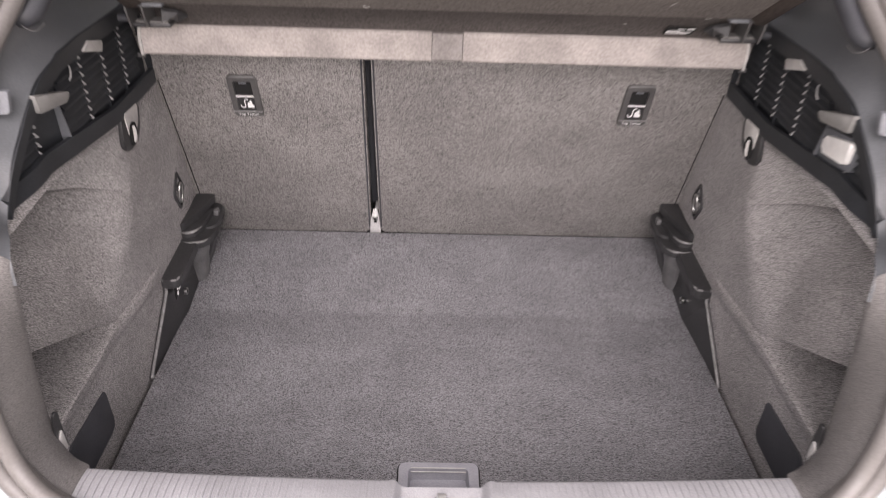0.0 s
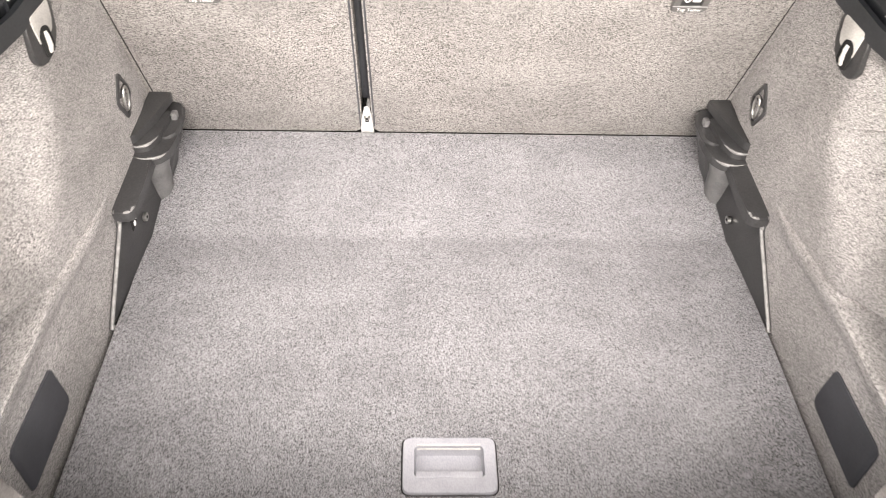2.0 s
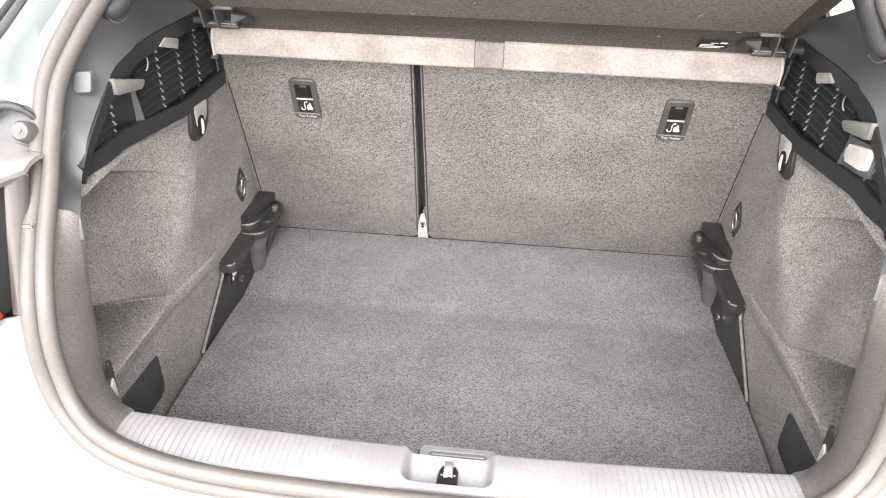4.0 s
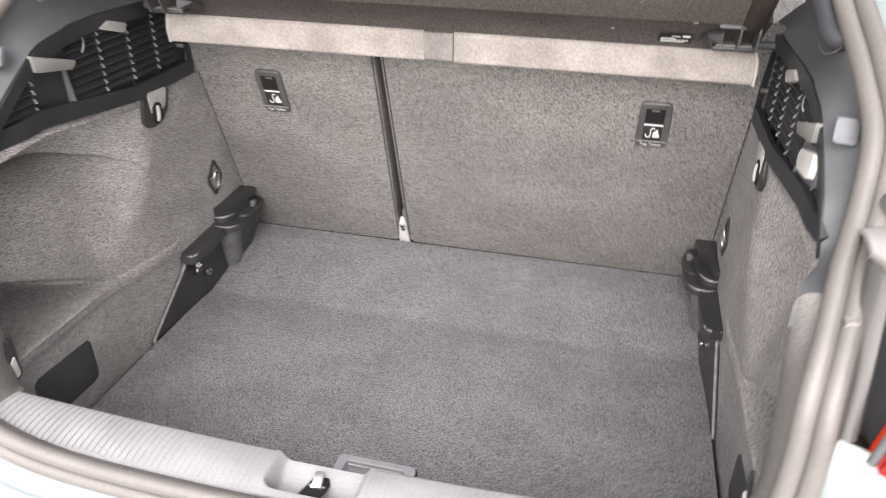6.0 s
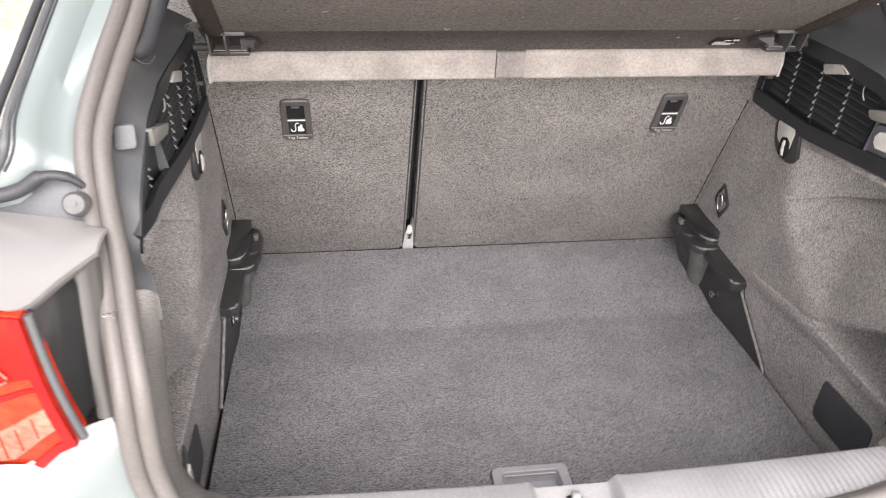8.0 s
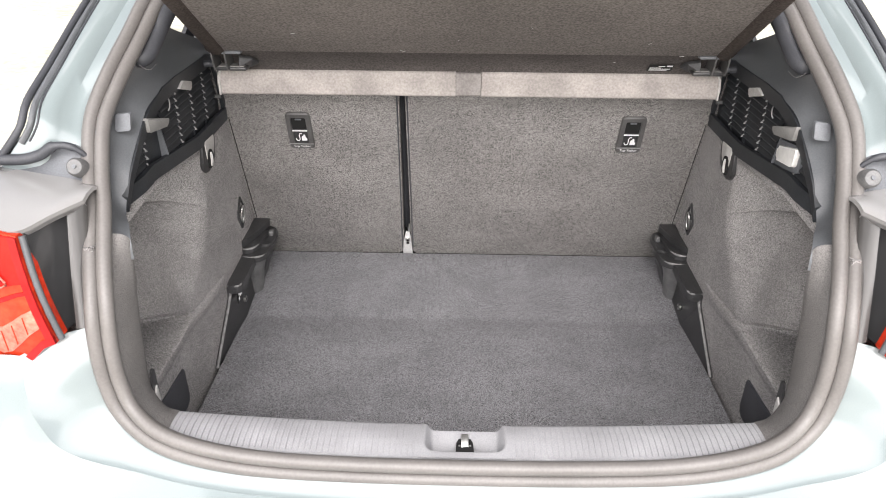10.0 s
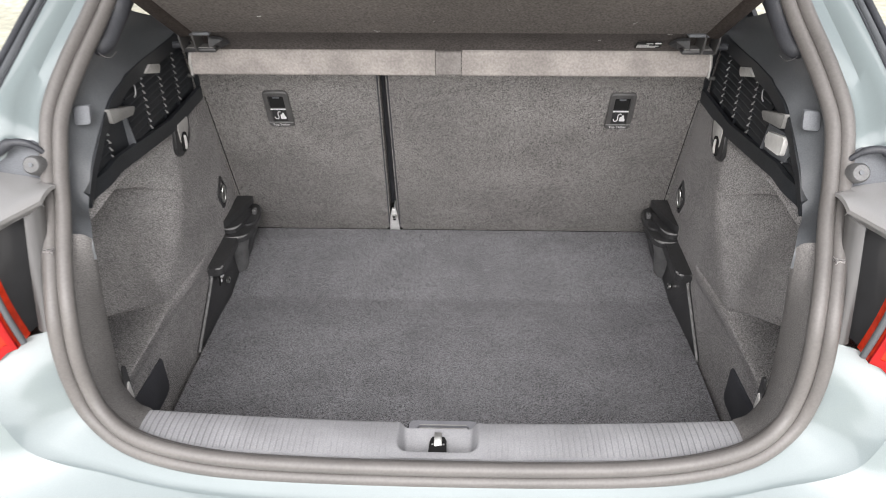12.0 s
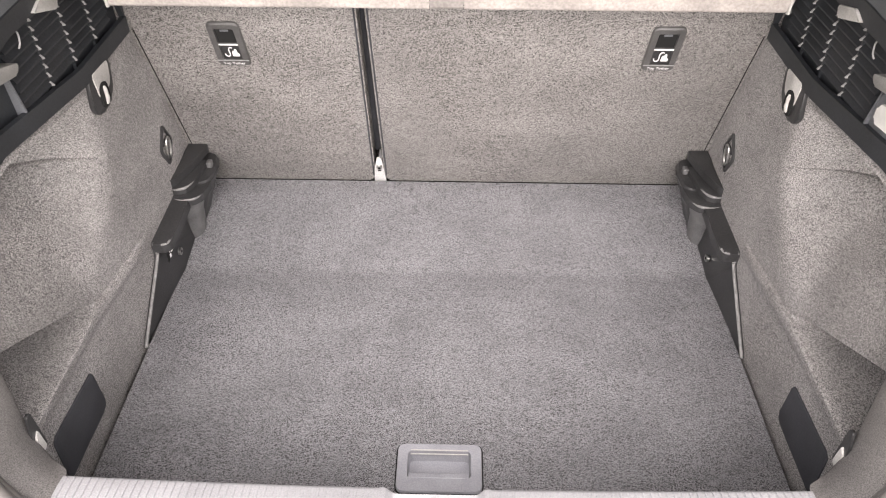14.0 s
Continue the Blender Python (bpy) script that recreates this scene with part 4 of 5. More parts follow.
def sill_half(x0, x1):
    xs = np.linspace(x0, x1, 22)
    rows = []
    for x in xs:
        rows.append([(x, sill_front(x) - 0.006, sill_pt(x, 0)[2] - 0.014)] + [sill_pt(x, u) for u in (0, 0.04, 0.2, 0.4, 0.6, 0.8, 0.95, 1.0)] + [(x, sill_back(x) + 0.006, sill_pt(x, 1)[2] - 0.010), (x, sill_back(x) + 0.012, 0.75), (x, sill_back(x) + 0.018, 0.59)])
    bm = bmesh.new()
    shell(bm, rows, -0.003)
    part("plate", bm, SILL, sill, smooth=50)


sill_half(-0.432, -0.062)
sill_half(0.062, 0.432)
bm = bmesh.new()
x = 0.075
while x < 0.43:
    for s in (-1, 1):
        tall = 0.0006 + 0.0014 * step(0.12, 0.34, x)
        rows = [[sill_pt(s * x + d, u, h) for d, h in ((-0.0022, -0.0008), (-0.0009, tall), (0.0009, tall), (0.0022, -0.0008))] for u in (0.05, 0.25, 0.5, 0.75, 0.96)]
        for r1, r2 in zip(rows, rows[1:]):
            v1, v2 = [bm.verts.new(p) for p in r1], [bm.verts.new(p) for p in r2]
            for i in range(3):
                bm.faces.new((v1[i], v1[i + 1], v2[i + 1], v2[i]))
    x += 0.0088
part("ribs", bm, SILL, sill, kind="stuff")
# latch recess: a rounded cup open to the inside, its floor rising away from the lip
def cup_pt(x, u, lift=0.0):
    ex, ey = 0.060 - abs(x), (u - 0.14) * 0.071
    r = 0.020
    if ex < r and ey < r:
        edge = r - math.hypot(r - ex, r - ey)
    else:
        edge = min(ex, ey)
    floor_drop = mix(0.046, 0.013, step(0.14, 1.0, u) * 0.4 + 0.6 * max(0.0, min(1.0, (u - 0.14) / 0.86)))
    t = min(1.0, max(0.0, edge / 0.0125))
    drop = floor_drop * (t * t * (3 - 2 * t))
    return (x, mix(sill_front(x), sill_back(x), u), sill_pt(x, min(u, 1.0))[2] + 0.0008 - drop + lift)


bm = bmesh.new()
cup = []
for u in [-0.01] + list(np.linspace(0.0, 1.0, 27)):
    cup.append([cup_pt(x, u, -0.010 if u < 0 else 0.0) for x in np.linspace(-0.066, 0.066, 49)])
cup.append([(p[0], p[1] + 0.005, p[2] - 0.010) for p in cup[-1]])
cup.append([(p[0], p[1] + 0.002, p[2] - 0.06) for p in cup[-1]])
shell(bm, cup, (0, 0, -0.003))
recess = part("latch_recess", bm, SILL, sill, smooth=50)
bm = bmesh.new()
hole = rounded([(-0.0135, 0.18), (0.0135, 0.18), (0.0125, 0.72), (0.009, 0.80), (-0.009, 0.80), (-0.0125, 0.72)], 0.004)
prism(bm, [cup_pt(x, u, -0.002) for x, u in hole], (0, 0, 0.0035))
part("latch_slot", bm, DARK, recess, "black latch slot")
bm = bmesh.new()
prism(bm, [(-0.0062, -0.002, 0.752), (0.0062, -0.002, 0.752), (0.0055, 0.010, 0.768), (0.0055, 0.036, 0.779), (-0.0055, 0.036, 0.779), (-0.0055, 0.010, 0.768)], (0, -0.001, 0.004), 0.0015, 2)
part("striker", bm, STEEL, sill, "bright steel striker", 50)
for side in (-1, 1):
    bm = bmesh.new()
    tube(bm, [(side * 0.0095, 0.0, 0.757), (side * 0.0095, 0.012, 0.768), (side * 0.0080, 0.022, 0.772)], 0.0016, 6)
    part("striker_wire", bm, STEEL, sill, "", 60)

# ---- parcel shelf, raised ----
shelf = thing("parcel_shelf", (0, 0.59, 1.14), "raised dark felt parcel shelf with pale front lip", "parcel shelf")
SLOPE = 0.536


def shelf_pt(x, d, lift=0.0):
    """d metres along the raised board from its hinge line; lift below it."""
    c = 1 / math.hypot(1, SLOPE)
    return Vector((x, 0.572 - d * c - lift * SLOPE * c, 1.2145 + d * SLOPE * c - lift * c))


bm = bmesh.new()
rows = []
for d in np.linspace(0.052, 0.50, 14):
    w = 0.476 - 0.073 * d
    prof = [(-w - 0.002, -0.02), (-w, 0.0), (-w + 0.012, 0.006), (-w + 0.032, 0.0), (-w + 0.05, 0.0)] + [(x, 0.0) for x in np.linspace(-w + 0.1, w - 0.1, 9)] + [(w - 0.05, 0.0), (w - 0.032, 0.0), (w - 0.012, 0.006), (w, 0.0), (w + 0.002, -0.02)]
    rows.append([shelf_pt(x, d, h) for x, h in prof])
c = 1 / math.hypot(1, SLOPE)
shell(bm, rows, (0, 0.016 * SLOPE * c, 0.016 * c))
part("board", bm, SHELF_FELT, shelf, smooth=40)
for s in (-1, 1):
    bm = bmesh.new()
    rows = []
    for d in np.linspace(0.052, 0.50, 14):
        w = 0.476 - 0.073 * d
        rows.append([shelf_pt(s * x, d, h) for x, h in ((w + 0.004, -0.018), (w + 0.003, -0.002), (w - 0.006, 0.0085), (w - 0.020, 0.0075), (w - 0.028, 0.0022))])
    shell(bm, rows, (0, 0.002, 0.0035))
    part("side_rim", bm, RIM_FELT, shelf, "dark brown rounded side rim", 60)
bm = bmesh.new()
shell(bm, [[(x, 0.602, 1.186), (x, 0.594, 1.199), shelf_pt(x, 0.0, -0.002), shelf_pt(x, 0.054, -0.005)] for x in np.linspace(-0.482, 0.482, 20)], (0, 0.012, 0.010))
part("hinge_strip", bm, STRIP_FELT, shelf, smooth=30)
bm = bmesh.new()
for x0, x1 in ((-0.484, -0.0235), (0.0265, 0.486)):
    out = rounded([(0.600, 1.139), (0.611, 1.136), (0.625, 1.15), (0.618, 1.188), (0.600, 1.188), (0.596, 1.184)], 0.004, 3)
    prism(bm, [(x0, y, z) for y, z in out], (x1 - x0, 0, 0))
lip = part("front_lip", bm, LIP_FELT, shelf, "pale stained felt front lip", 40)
bm = bmesh.new()
prism(bm, [(-0.0225, y - 0.006, z) for y, z in rounded([(0.6025, 1.142), (0.611, 1.138), (0.622, 1.15), (0.616, 1.186), (0.603, 1.186), (0.599, 1.182)], 0.004, 3)], (0.048, 0, 0))
part("lip_joint", bm, JOINT_FELT, shelf, "greyer felt joint in the lip", 40)
for s in (-1, 1):
    bm = bmesh.new()
    tube(bm, [(s * 0.4865, 0.600, 1.138), (s * 0.4875, 0.598, 1.160), (s * 0.485, 0.597, 1.178), (s * 0.478, 0.592, 1.192), (s * 0.474, 0.586, 1.21)], 0.003, 6)
    part("end_edge", bm, PALE, shelf, smooth=60)
    bm = bmesh.new()
    y0, y1, z0, z1 = 0.535, 0.572, 1.200, 1.207
    box(bm, (s * 0.468, y0, z0), (s * 0.412, y1, z1), 0.002)
    hinge = part("hinge_bracket", bm, BLACK, shelf, "black plastic hinge bracket", 40)
    # pale plate added to paint the light on the bracket's floor
    bm = bmesh.new()
    box(bm, (s * 0.464, 0.538, 1.2072), (s * 0.416, 0.562, 1.2088))
    part("lit_hinge_floor", bm, FLAP, hinge, "hinge floor painted pale as the lit face")
    for x in (0.467, 0.443):
        bm = bmesh.new()
        prism(bm, [(s * x, 0.530, 1.202), (s * x, 0.572, 1.202), (s * x, 0.562, 1.225), (s * x, 0.520, 1.244), (s * x, 0.520, 1.228)], (s * 0.003, 0, 0))
        part("cheek", bm, BEZEL, hinge)
    bm = bmesh.new()
    prism(bm, [(s * 0.412, 0.566, 1.204), (s * 0.412, 0.572, 1.204), (s * 0.395, 0.568, 1.212), (s * 0.404, 0.556, 1.222), (s * 0.425, 0.545, 1.228), (s * 0.425, 0.54, 1.21)], (0, -0.004, -0.004), 0.001)
    part("brace", bm, BLACK, hinge)
    bm = bmesh.new()
    box(bm, (s * 0.466, 0.520, 1.234), (s * 0.415, 0.536, 1.240), 0.002)
    part("crossbar", bm, GREY, hinge, "", 40)
    bm = bmesh.new()
    rod(bm, (s * 0.466, 0.560, 1.207), (s * 0.497, 0.560, 1.207), 0.006)
    part("pin", bm, SLATE, hinge, "", 40)
# product label: black with unreadable white bars
lab = lambda x, v, o: Vector((x, 0.5935 - v * 0.80 - (o + 0.0022) * 0.60, 1.1985 + v * 0.60 - (o + 0.0022) * 0.80))
label_tag = thing("shelf_label", lab(0.366, 0.012, 0), "black label with white print on the shelf", "label")
bm = bmesh.new()
prism(bm, [lab(x, v, 0.0005) for x, v in ((0.340, 0.001), (0.386, 0.001), (0.386, 0.0275), (0.340, 0.0275))], lab(0, 0, 0.0008) - lab(0, 0, 0))
ground_tag = part("label_ground", bm, DARK, label_tag)
bm = bmesh.new()
for x0, x1, v in ((0.343, 0.377, 0.0045), (0.343, 0.382, 0.0095), (0.343, 0.364, 0.0145), (0.358, 0.370, 0.0215)):
    prism(bm, [lab(x, w, 0.0014) for x, w in ((x0, v - 0.0012), (x1, v - 0.0012), (x1, v + 0.0012), (x0, v + 0.0012))], lab(0, 0, 0.0003) - lab(0, 0, 0))
prism(bm, [lab(x, w, 0.0014) for x, w in ((0.373, 0.0200), (0.384, 0.0200), (0.384, 0.0255), (0.373, 0.0255))], lab(0, 0, 0.0003) - lab(0, 0, 0))
part("print_bars", bm, WHITE, label_tag)
bm = bmesh.new()
for x, d, a, ln in ((-0.121, 0.060, 0.7, 0.009), (-0.119, 0.066, 2.4, 0.006), (0.27, 0.004, 0.4, 0.005), (0.305, 0.12, 1.2, 0.012), (-0.30, 0.16, 0.3, 0.008), (0.10, 0.20, 2.0, 0.006), (-0.02, 0.13, 1.0, 0.004), (0.38, 0.05, 0.2, 0.008)):
    p, q = shelf_pt(x, d, 0.0008), shelf_pt(x + ln * math.cos(a), d + ln * math.sin(a), 0.0008)
    tube(bm, [p, q], 0.0004, 4)
part("lint", bm, PALE, shelf, "pale lint and scratches", kind="stuff")

# ---- car body round the opening ----
car = thing("car", (0, 0, 0), "pale mint car with its boot standing open", "car")
STATIONS = [
    ((0.533, 0.034, 0.962), (0.612, -0.002, 0.938), (0.700, 0.014, 0.940), (0.800, 0.12, 0.95), (0.85, 0.30, 0.94)),
    ((0.525, 0.020, 0.92), (0.602, -0.030, 0.89), (0.700, -0.01, 0.86), (0.81, 0.10, 0.83), (0.86, 0.30, 0.80)),
    ((0.522, 0.014, 0.87), (0.590, -0.045, 0.855), (0.690, -0.05, 0.80), (0.81, 0.05, 0.75), (0.87, 0.28, 0.60)),
    ((0.506, 0.004, 0.826), (0.560, -0.055, 0.802), (0.650, -0.10, 0.755), (0.78, -0.03, 0.68), (0.86, 0.20, 0.40)),
    ((0.455, -0.020, 0.797), (0.475, -0.072, 0.766), (0.570, -0.145, 0.725), (0.68, -0.14, 0.64), (0.76, 0.0, 0.30)),
    ((0.380, -0.039, 0.781), (0.350, -0.084, 0.750), (0.420, -0.180, 0.715), (0.48, -0.21, 0.64), (0.52, -0.14, 0.26)),
    ((0.290, -0.044, 0.772), (0.250, -0.088, 0.740), (0.290, -0.195, 0.710), (0.31, -0.23, 0.64), (0.33, -0.17, 0.25)),
    ((0.150, -0.047, 0.766), (0.130, -0.091, 0.735), (0.150, -0.205, 0.708), (0.15, -0.24, 0.64), (0.16, -0.18, 0.25)),
    ((0.0, -0.048, 0.764), (0.0, -0.092, 0.733), (0.0, -0.208, 0.707), (0.0, -0.245, 0.64), (0.0, -0.185, 0.25)),
]
full = STATIONS + [tuple((-p[0], p[1], p[2]) for p in st) for st in reversed(STATIONS[:-1])]
lines = [spline([st[i] for st in full], 5) for i in range(5)]
rows = []
for k in range(len(lines[0])):
    sec = [lines[i][k] for i in range(5)]
    sec[1] = mix(sec[1], sec[0], 0.42 * step(0.62, 0.45, abs(sec[1][0])))
    fine = spline(sec[1:], 5)
    inner = [mix(sec[0], sec[1], u) + np.array((0, 0.006 * math.sin(u * math.pi), 0.004 * math.sin(u * math.pi))) for u in (0, 0.25, 0.5, 0.75, 0.9)]
    groove = [sec[1] + np.array((0, -0.0015, 0.0022))]
    rows.append(inner + groove + list(fine[0:]))
bm = bmesh.new()
shell(bm, rows, (0, 0.004, -0.006))
part("rear_panel", bm, PAINT, car, "pale mint painted rear panel and bumper", 40)

PAINT_OUT = [(0.70, 0.175, 1.128), (0.672, 0.178, 1.158), (0.642, 0.190, 1.197), (0.639, 0.22, 1.228), (0.633, 0.29, 1.265), (0.618, 0.40, 1.331), (0.592, 0.55, 1.42), (0.56, 0.72, 1.52), (0.54, 0.82, 1.57)]
PAINT_IN = [(0.550, 0.192, 1.140), (0.557, 0.204, 1.155), (0.565, 0.222, 1.172), (0.574, 0.25, 1.20), (0.568, 0.285, 1.235), (0.554, 0.335, 1.275), (0.530, 0.42, 1.34), (0.498, 0.58, 1.44), (0.465, 0.76, 1.535)]
for s in (-1, 1):
    a, b = spline(PAINT_OUT, 4), spline(PAINT_IN, 4)
    rows = [[(s * p[0], p[1], p[2]) for p in (mix(i, o, 0.0), mix(i, o, 0.2), mix(i, o, 0.38) + np.array((0, 0.006, 0)), mix(i, o, 0.5) + np.array((0, 0.0, 0.006)), mix(i, o, 0.8) + np.array((0, -0.004, 0.008)), mix(i, o, 1.0))] for i, o in zip(b, a)]
    bm = bmesh.new()
    shell(bm, rows, (0, 0.006, -0.004))
    part("pillar_panel", bm, PAINT, car, "pale mint painted pillar", 50)
    bm = bmesh.new()
    edge = [(s * (p[0] + 0.006), p[1] - 0.002, p[2] + 0.004) for p in a[4:]]
    tube(bm, edge, 0.0055, 8)
    part("window_strip", bm, SLATE, car, "black window edge strip", 60)
    for u, r, mat in ((0.80, 0.0016, SLATE), (0.91, 0.005, TRIM)):
        bm = bmesh.new()
        tube(bm, [(s * q[0], q[1] - 0.004, q[2] + 0.0075 * (1 if u < 0.85 else 0.6)) for q in (mix(i, o, u) for i, o in zip(b[6:], a[6:]))], r, 6)
        part("panel_gap", bm, mat, car, "", 60)
    bm = bmesh.new()
    shell(bm, [[(s * (p[0] + 0.012), p[1], p[2]), (s * (p[0] + 0.05), p[1] + 0.12, p[2] - 0.01), (s * (p[0] + 0.07), p[1] + 0.5, p[2] - 0.015)] for p in a[:5]], (0, 0.0, -0.01))
    part("shoulder", bm, PAINT, car, "", 50)
    # shelf of the body above the lamp
    back = spline([(0.532, 0.150, 1.128), (0.553, 0.158, 1.130), (0.575, 0.164, 1.133), (0.612, 0.166, 1.138), (0.652, 0.168, 1.144), (0.70, 0.172, 1.149), (0.78, 0.20, 1.150)], 4)
    fore = spline([(0.534, 0.104, 1.126), (0.557, 0.058, 1.124), (0.580, 0.014, 1.121), (0.618, 0.013, 1.131), (0.659, 0.025, 1.141), (0.70, 0.049, 1.147), (0.78, 0.124, 1.150)], 4)
    bm = bmesh.new()
    rows = [[(s * r[0], r[1], r[2]) for r in [mix(p, q, u) + np.array((0, 0, 0.006 * math.sin(u * math.pi))) for u in (0, 0.15, 0.4, 0.7, 0.9, 1.0)] + [q + np.array((0.0, 0.004, -0.006))]] for p, q in zip(back, fore)]
    shell(bm, rows, (0, 0.004, -0.006))
    # same body paint, paler because the sky's reflection is coloured in
    part("lamp_shelf", bm, BRIGHT_PAINT, car, "body-paint shelf above the lamp, paled for sky reflection", 50)
    # dark hollow between lamp and flange, and the glossy flange beside the seal; both far darker than the body paint
    near = spline([(0.576, 0.022, 1.114), (0.574, 0.016, 1.04), (0.572, 0.012, 0.953)], 5)
    apex = spline([(0.552, 0.090, 1.116), (0.5500, 0.061, 1.04), (0.547, 0.033, 0.962)], 5)
    rows = [[(s * r[0], r[1], r[2]) for r in [mix(p, q, u) + np.array((0, 0.034 * math.sin(u ** 1.5 * math.pi), 0)) for u in np.linspace(0, 1, 11)]] for p, q in zip(near, apex)]
    bm = bmesh.new()
    shell(bm, rows, (0, 0.005, 0))
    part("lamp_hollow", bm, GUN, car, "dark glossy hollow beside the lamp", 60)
    inner = spline([(0.535, 0.110, 1.124), (0.531, 0.074, 1.04), (0.527, 0.040, 0.960)], 5)
    rows = [[(s * r[0], r[1], r[2]) for r in [mix(p, q, u) + np.array((0, -0.003 * math.sin(u * math.pi), 0)) for u in np.linspace(0, 1, 7)]] for p, q in zip(apex, inner)]
    bm = bmesh.new()
    shell(bm, rows, (0, 0.005, 0))
    part("flange", bm, DARK_GLOSS, car, "glossy painted flange beside the seal", 60)
    # rubber channel, drain plate and stop buffer
    bm = bmesh.new()
    tube(bm, spline([(s * 0.556, 0.190, 1.150), (s * 0.566, 0.186, 1.166), (s * 0.582, 0.183, 1.176), (s * 0.602, 0.180, 1.176), (s * 0.622, 0.177, 1.164), (s * 0.650, 0.173, 1.158), (s * 0.70, 0.174, 1.158), (s * 0.78, 0.198, 1.158)], 5), [0.004] * 8 + [0.0055] * 7 + [0.008] * 21, 10)
    part("rubber_channel", bm, SLATE, car, "dark rubber drain channel", 60)
    bm = bmesh.new()
    shell(bm, [[(s * x, 0.196, z1), (s * x, 0.188, mix(z0, z1, 0.6)), (s * x, 0.176, mix(z0, z1, 0.2)), (s * x, 0.160, z0)] for x, z0, z1 in ((0.532, 1.124, 1.140), (0.548, 1.126, 1.150), (0.560, 1.128, 1.160), (0.58, 1.130, 1.172), (0.605, 1.132, 1.172), (0.63, 1.134, 1.158), (0.66, 1.138, 1.150))], (0, 0.006, 0))
    part("drain_wall", bm, GREY, car, "grey drain plate", 60)
    bm = bmesh.new()
    tube(bm, [(s * 0.567, 0.200, 1.130), (s * 0.5655, 0.180, 1.142), (s * 0.5645, 0.160, 1.153), (s * 0.5642, 0.156, 1.1548)], [0.0150, 0.0142, 0.0135, 0.0105], 18)
    buffer = part("stop_buffer", bm, POST, car, "round rubber stop buffer", 40)
    bm = bmesh.new()
    rod(bm, (s * 0.5642, 0.158, 1.1540), (s * 0.5640, 0.1545, 1.1560), 0.003)
    part("buffer_pip", bm, GREY, buffer)

    # tail lamp
    def lamp_pt(u, v, out=0.0):
        """u from the inner edge outwards, v from the bottom up."""
        k = max(u, 0.0)
        lo = np.array((mix(0.558, 0.78, u), mix(0.0, 0.11, k ** 1.7) - 0.010 * math.sin(k * math.pi), 0.960 - 0.060 * step(0.0, 0.36, k) + 0.04 * max(0, k - 0.36)))
        hi = np.array((mix(0.578, 0.78, u), mix(0.008, 0.12, k ** 1.7) - 0.010 * math.sin(k * math.pi), 1.117 + 0.033 * math.sin(min(k, 0.9) * math.pi / 1.8)))
        p = mix(lo, hi, v)
        return Vector((s * p[0], p[1] - out - 0.008 * math.sin(v * math.pi), p[2]))

    bm = bmesh.new()
    shell(bm, [[lamp_pt(u, v) for v in np.linspace(0, 1, 12)] for u in np.linspace(0, 1, 16)], (0, 0.03, 0))
    lamp = part("tail_lamp", bm, ORANGE, car, "red and orange tail lamp", 50)
    for name, mat, va, vb, ua, ub, o in (("upper_lens", RED, 0.60, 0.985, 0.02, 0.98, 0.003), ("reversing_band", CLEAR, 0.18, 0.36, 0.05, 0.98, 0.0025), ("lower_edge", RED_DEEP, 0.0, 0.07, 0.0, 0.98, 0.0025), ("inner_edge", RED_DEEP, 0.0, 0.99, 0.0, 0.045, 0.0035), ("middle_lens", RED_DEEP, 0.50, 0.53, 0.02, 0.98, 0.0025)):
        bm = bmesh.new()
        shell(bm, [[lamp_pt(mix(ua, ub, i / 12), mix(va, vb, j / 5) - (0.06 * (i / 12) if name == "reversing_band" else 0), o) for j in range(6)] for i in range(13)], (0, 0.004, 0))
        part(name, bm, mat, lamp, "", 50)
    bm = bmesh.new()
    shell(bm, [[lamp_pt(mix(0.16, 0.96, i / 12) + 0.07 * j / 4 * (1 - i / 12), mix(0.635, 0.775, j / 4) + 0.05 * i / 12, 0.0045) for j in range(5)] for i in range(13)], (0, 0.003, 0))
    part("light_cell", bm, RED_DEEP, lamp, "deep red light cell", 50)
    bm = bmesh.new()
    tube(bm, [lamp_pt(u, v, 0.0050) for u, v in ((0.96, 0.68), (0.7, 0.655), (0.4, 0.63), (0.17, 0.605), (0.135, 0.615), (0.135, 0.635), (0.17, 0.70), (0.20, 0.765), (0.24, 0.785), (0.5, 0.81), (0.75, 0.83), (0.96, 0.85))], 0.0016, 6)
    part("light_guide", bm, CLEAR, lamp, "pale light guide", 60)
    bm = bmesh.new()
    for i in range(9):
        u = 0.12 + 0.09 * i
        tube(bm, [lamp_pt(u + 0.01, 0.20 - 0.06 * u, 0.0030), lamp_pt(u, 0.34 - 0.06 * u, 0.0030)], 0.0009, 4)
    part("reflector_ribs", bm, ORANGE, lamp, "fine reflector ribs", 60, "stuff")
    bm = bmesh.new()
    tube(bm, [lamp_pt(-0.028, v, -0.005) for v in np.linspace(0.03, 0.99, 8)], 0.0044, 10)
    part("lamp_rim", bm, TRIM, lamp, "grey lamp rim", 60)

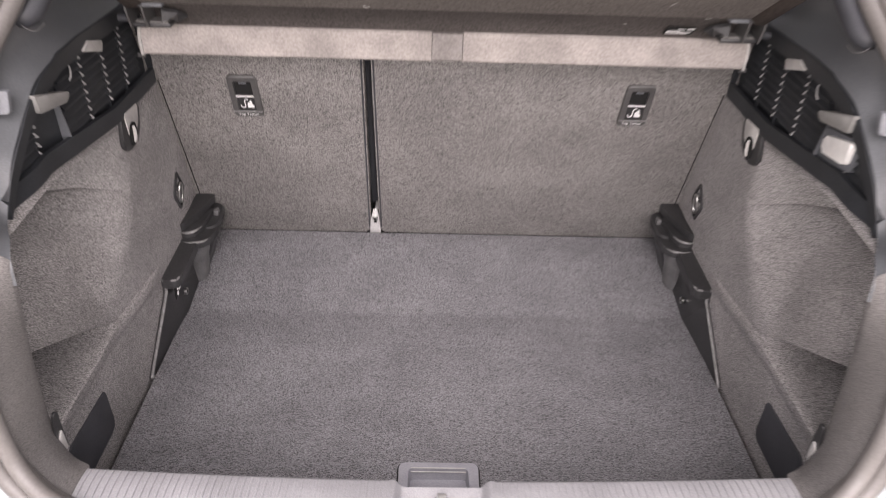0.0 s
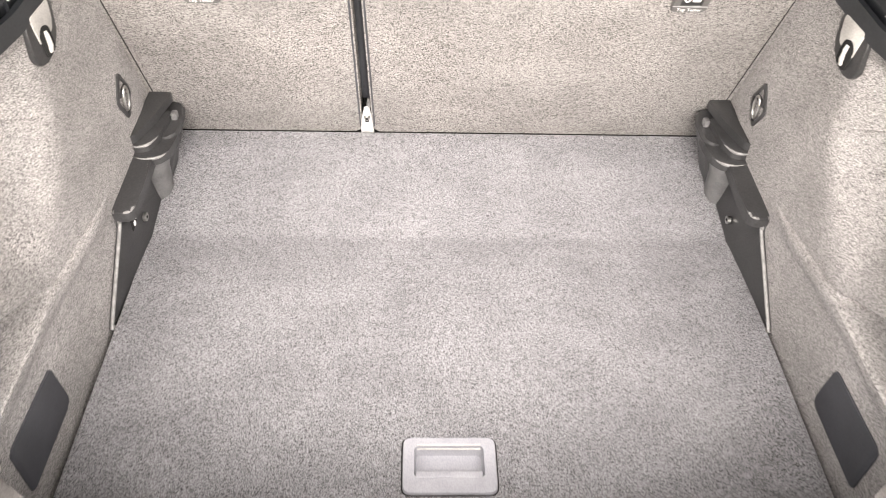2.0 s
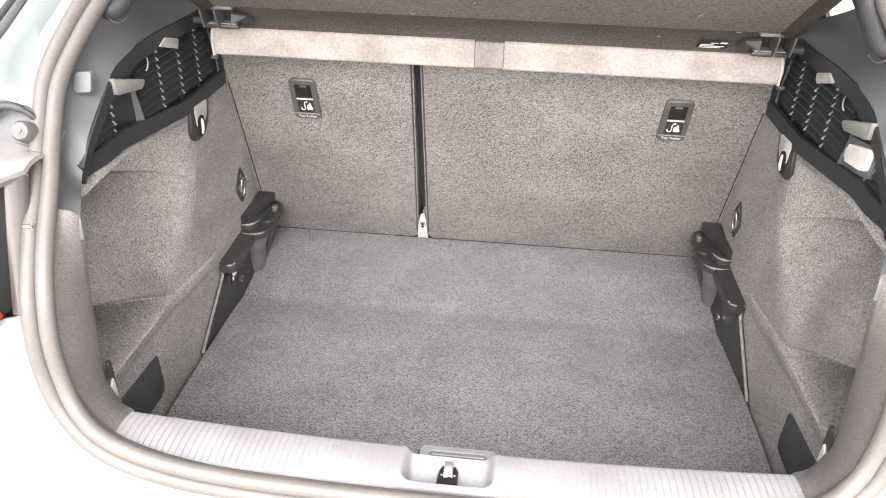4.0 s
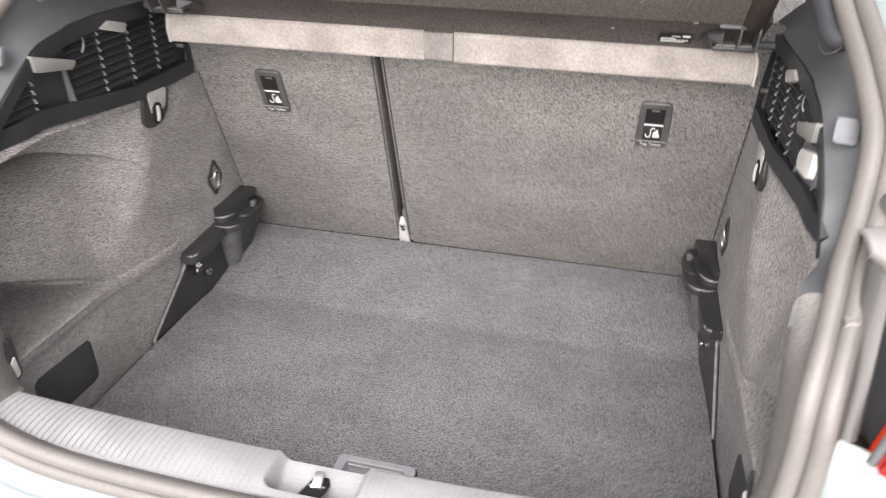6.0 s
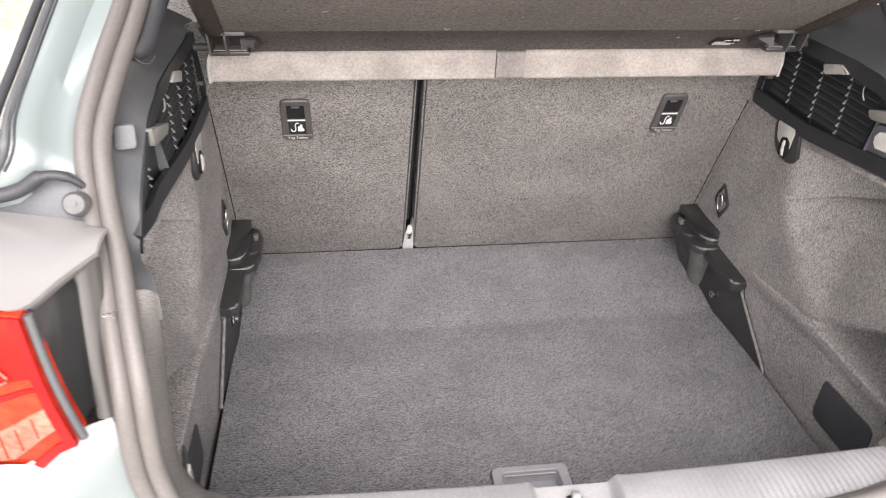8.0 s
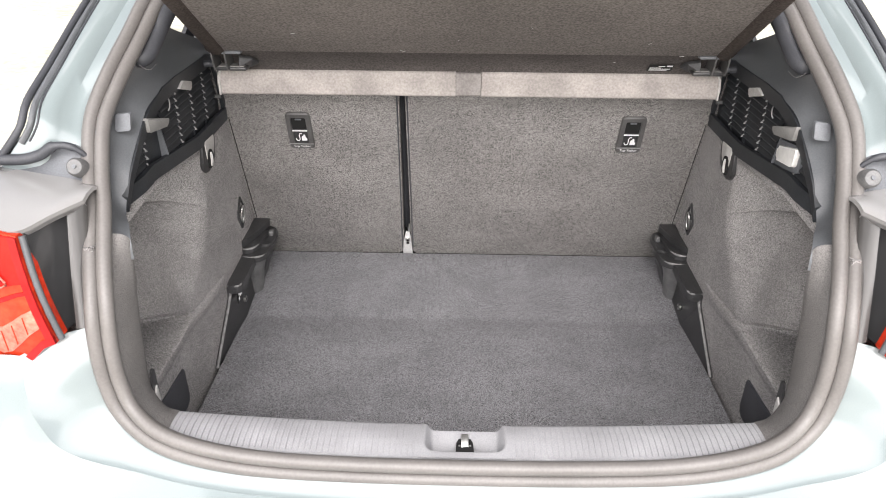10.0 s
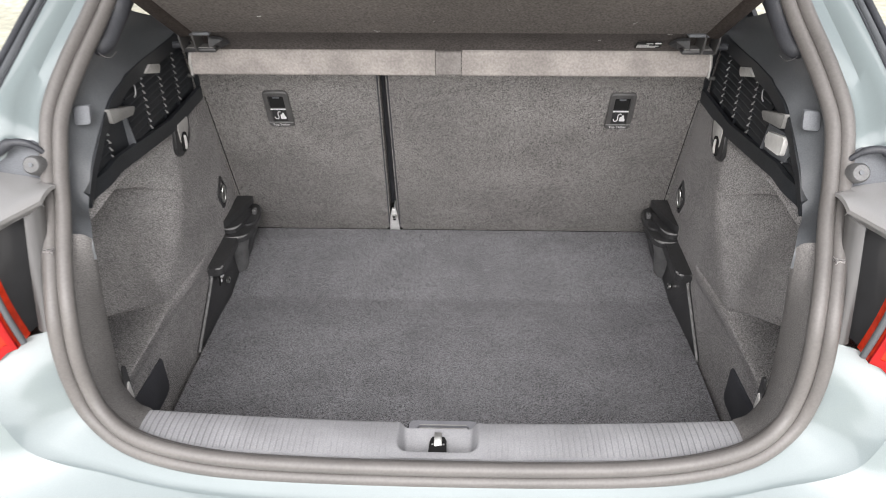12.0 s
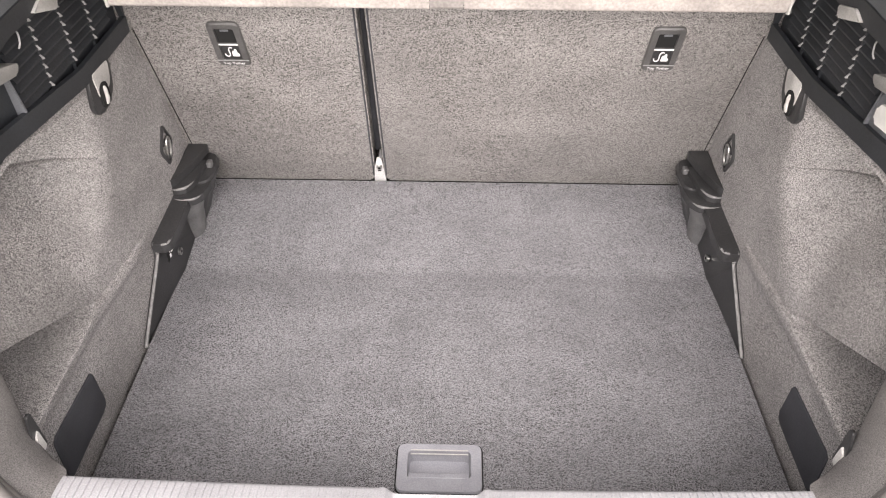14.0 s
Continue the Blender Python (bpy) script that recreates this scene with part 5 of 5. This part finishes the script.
# sides, roof and front of the cabin close the body
for s in (-1, 1):
    bm = bmesh.new()
    shell(bm, [[(s * 0.86, y, z) for z in (0.25, 0.6, 0.92)] + [(s * 0.80, y, 1.02), (s * 0.72, y + 0.02, 1.14)] for y in (0.30, 0.7, 1.1, 1.5)], (-s * 0.01, 0, 0))
    part("side_panel", bm, PAINT, car, "", 50)
    bm = bmesh.new()
    shell(bm, [[(s * 0.70, y, 1.15), (s * 0.66, y, 1.22), (s * 0.60, y, 1.40), (s * 0.55, y, 1.52)] for y in (0.95, 1.2, 1.5)], (-s * 0.01, 0, 0))
    part("side_pillar", bm, SLATE, car, "", 50)
bm = bmesh.new()
shell(bm, [[(x, y, 1.535 + 0.03 * (1 - (x / 0.55) ** 2) - (0.02 if y < 0.8 else 0)) for y in (0.74, 0.9, 1.2, 1.5)] for x in np.linspace(-0.56, 0.56, 9)], (0, 0, 0.02))
part("roof", bm, SLATE, car, "", 50)
bm = bmesh.new()
box(bm, (-0.85, 1.5, 0.25), (0.85, 1.52, 1.56))
part("cabin_bulkhead", bm, SLATE, car)

bm = bmesh.new()
box(bm, (-0.84, 0.06, 0.46), (0.84, 1.5, 0.50))
part("underbody", bm, DARK, car)

# open tailgate high over the boot: window above, painted panel below
TAILGATE = [(0.80, 1.585, 0.50), (0.70, 1.635, 0.53), (0.52, 1.715, 0.56), (0.34, 1.79, 0.585), (0.14, 1.865, 0.60), (-0.04, 1.925, 0.60), (-0.14, 1.945, 0.57)]
tailgate_rows = spline(TAILGATE, 4)


def tailgate_sheet(rows, ua, ub, drop, thick, steps=9):
    return shell(bmesh.new(), [[(w * u, y, z - drop + 0.03 * (1 - u * u)) for u in np.linspace(ua, ub, steps)] for y, z, w in rows], thick)


tailgate = part("tailgate", tailgate_sheet(tailgate_rows[11:], -1, 1, 0, (0, 0.012, 0.03)), PAINT, car, "raised pale mint tailgate", 50)
part("inner_trim", tailgate_sheet(tailgate_rows[11:-1], -0.95, 0.95, 0.012, (0, 0.003, 0.008)), SLATE, tailgate, "dark inner trim", 50)
for ua, ub in ((-1, -0.84), (0.84, 1)):
    part("window_post", tailgate_sheet(tailgate_rows[:12], ua, ub, 0, (0, 0.012, 0.03), 3), PAINT, tailgate, "", 50)
part("upper_rail", tailgate_sheet(tailgate_rows[:3], -0.84, 0.84, 0, (0, 0.012, 0.03)), PAINT, tailgate, "", 50)
rear_glass = part("rear_window", tailgate_sheet(tailgate_rows[2:12], -0.84, 0.84, -0.012, (0, 0.002, 0.004)), GLASS, tailgate, "tinted rear window", 50)
rear_glass.visible_shadow = False
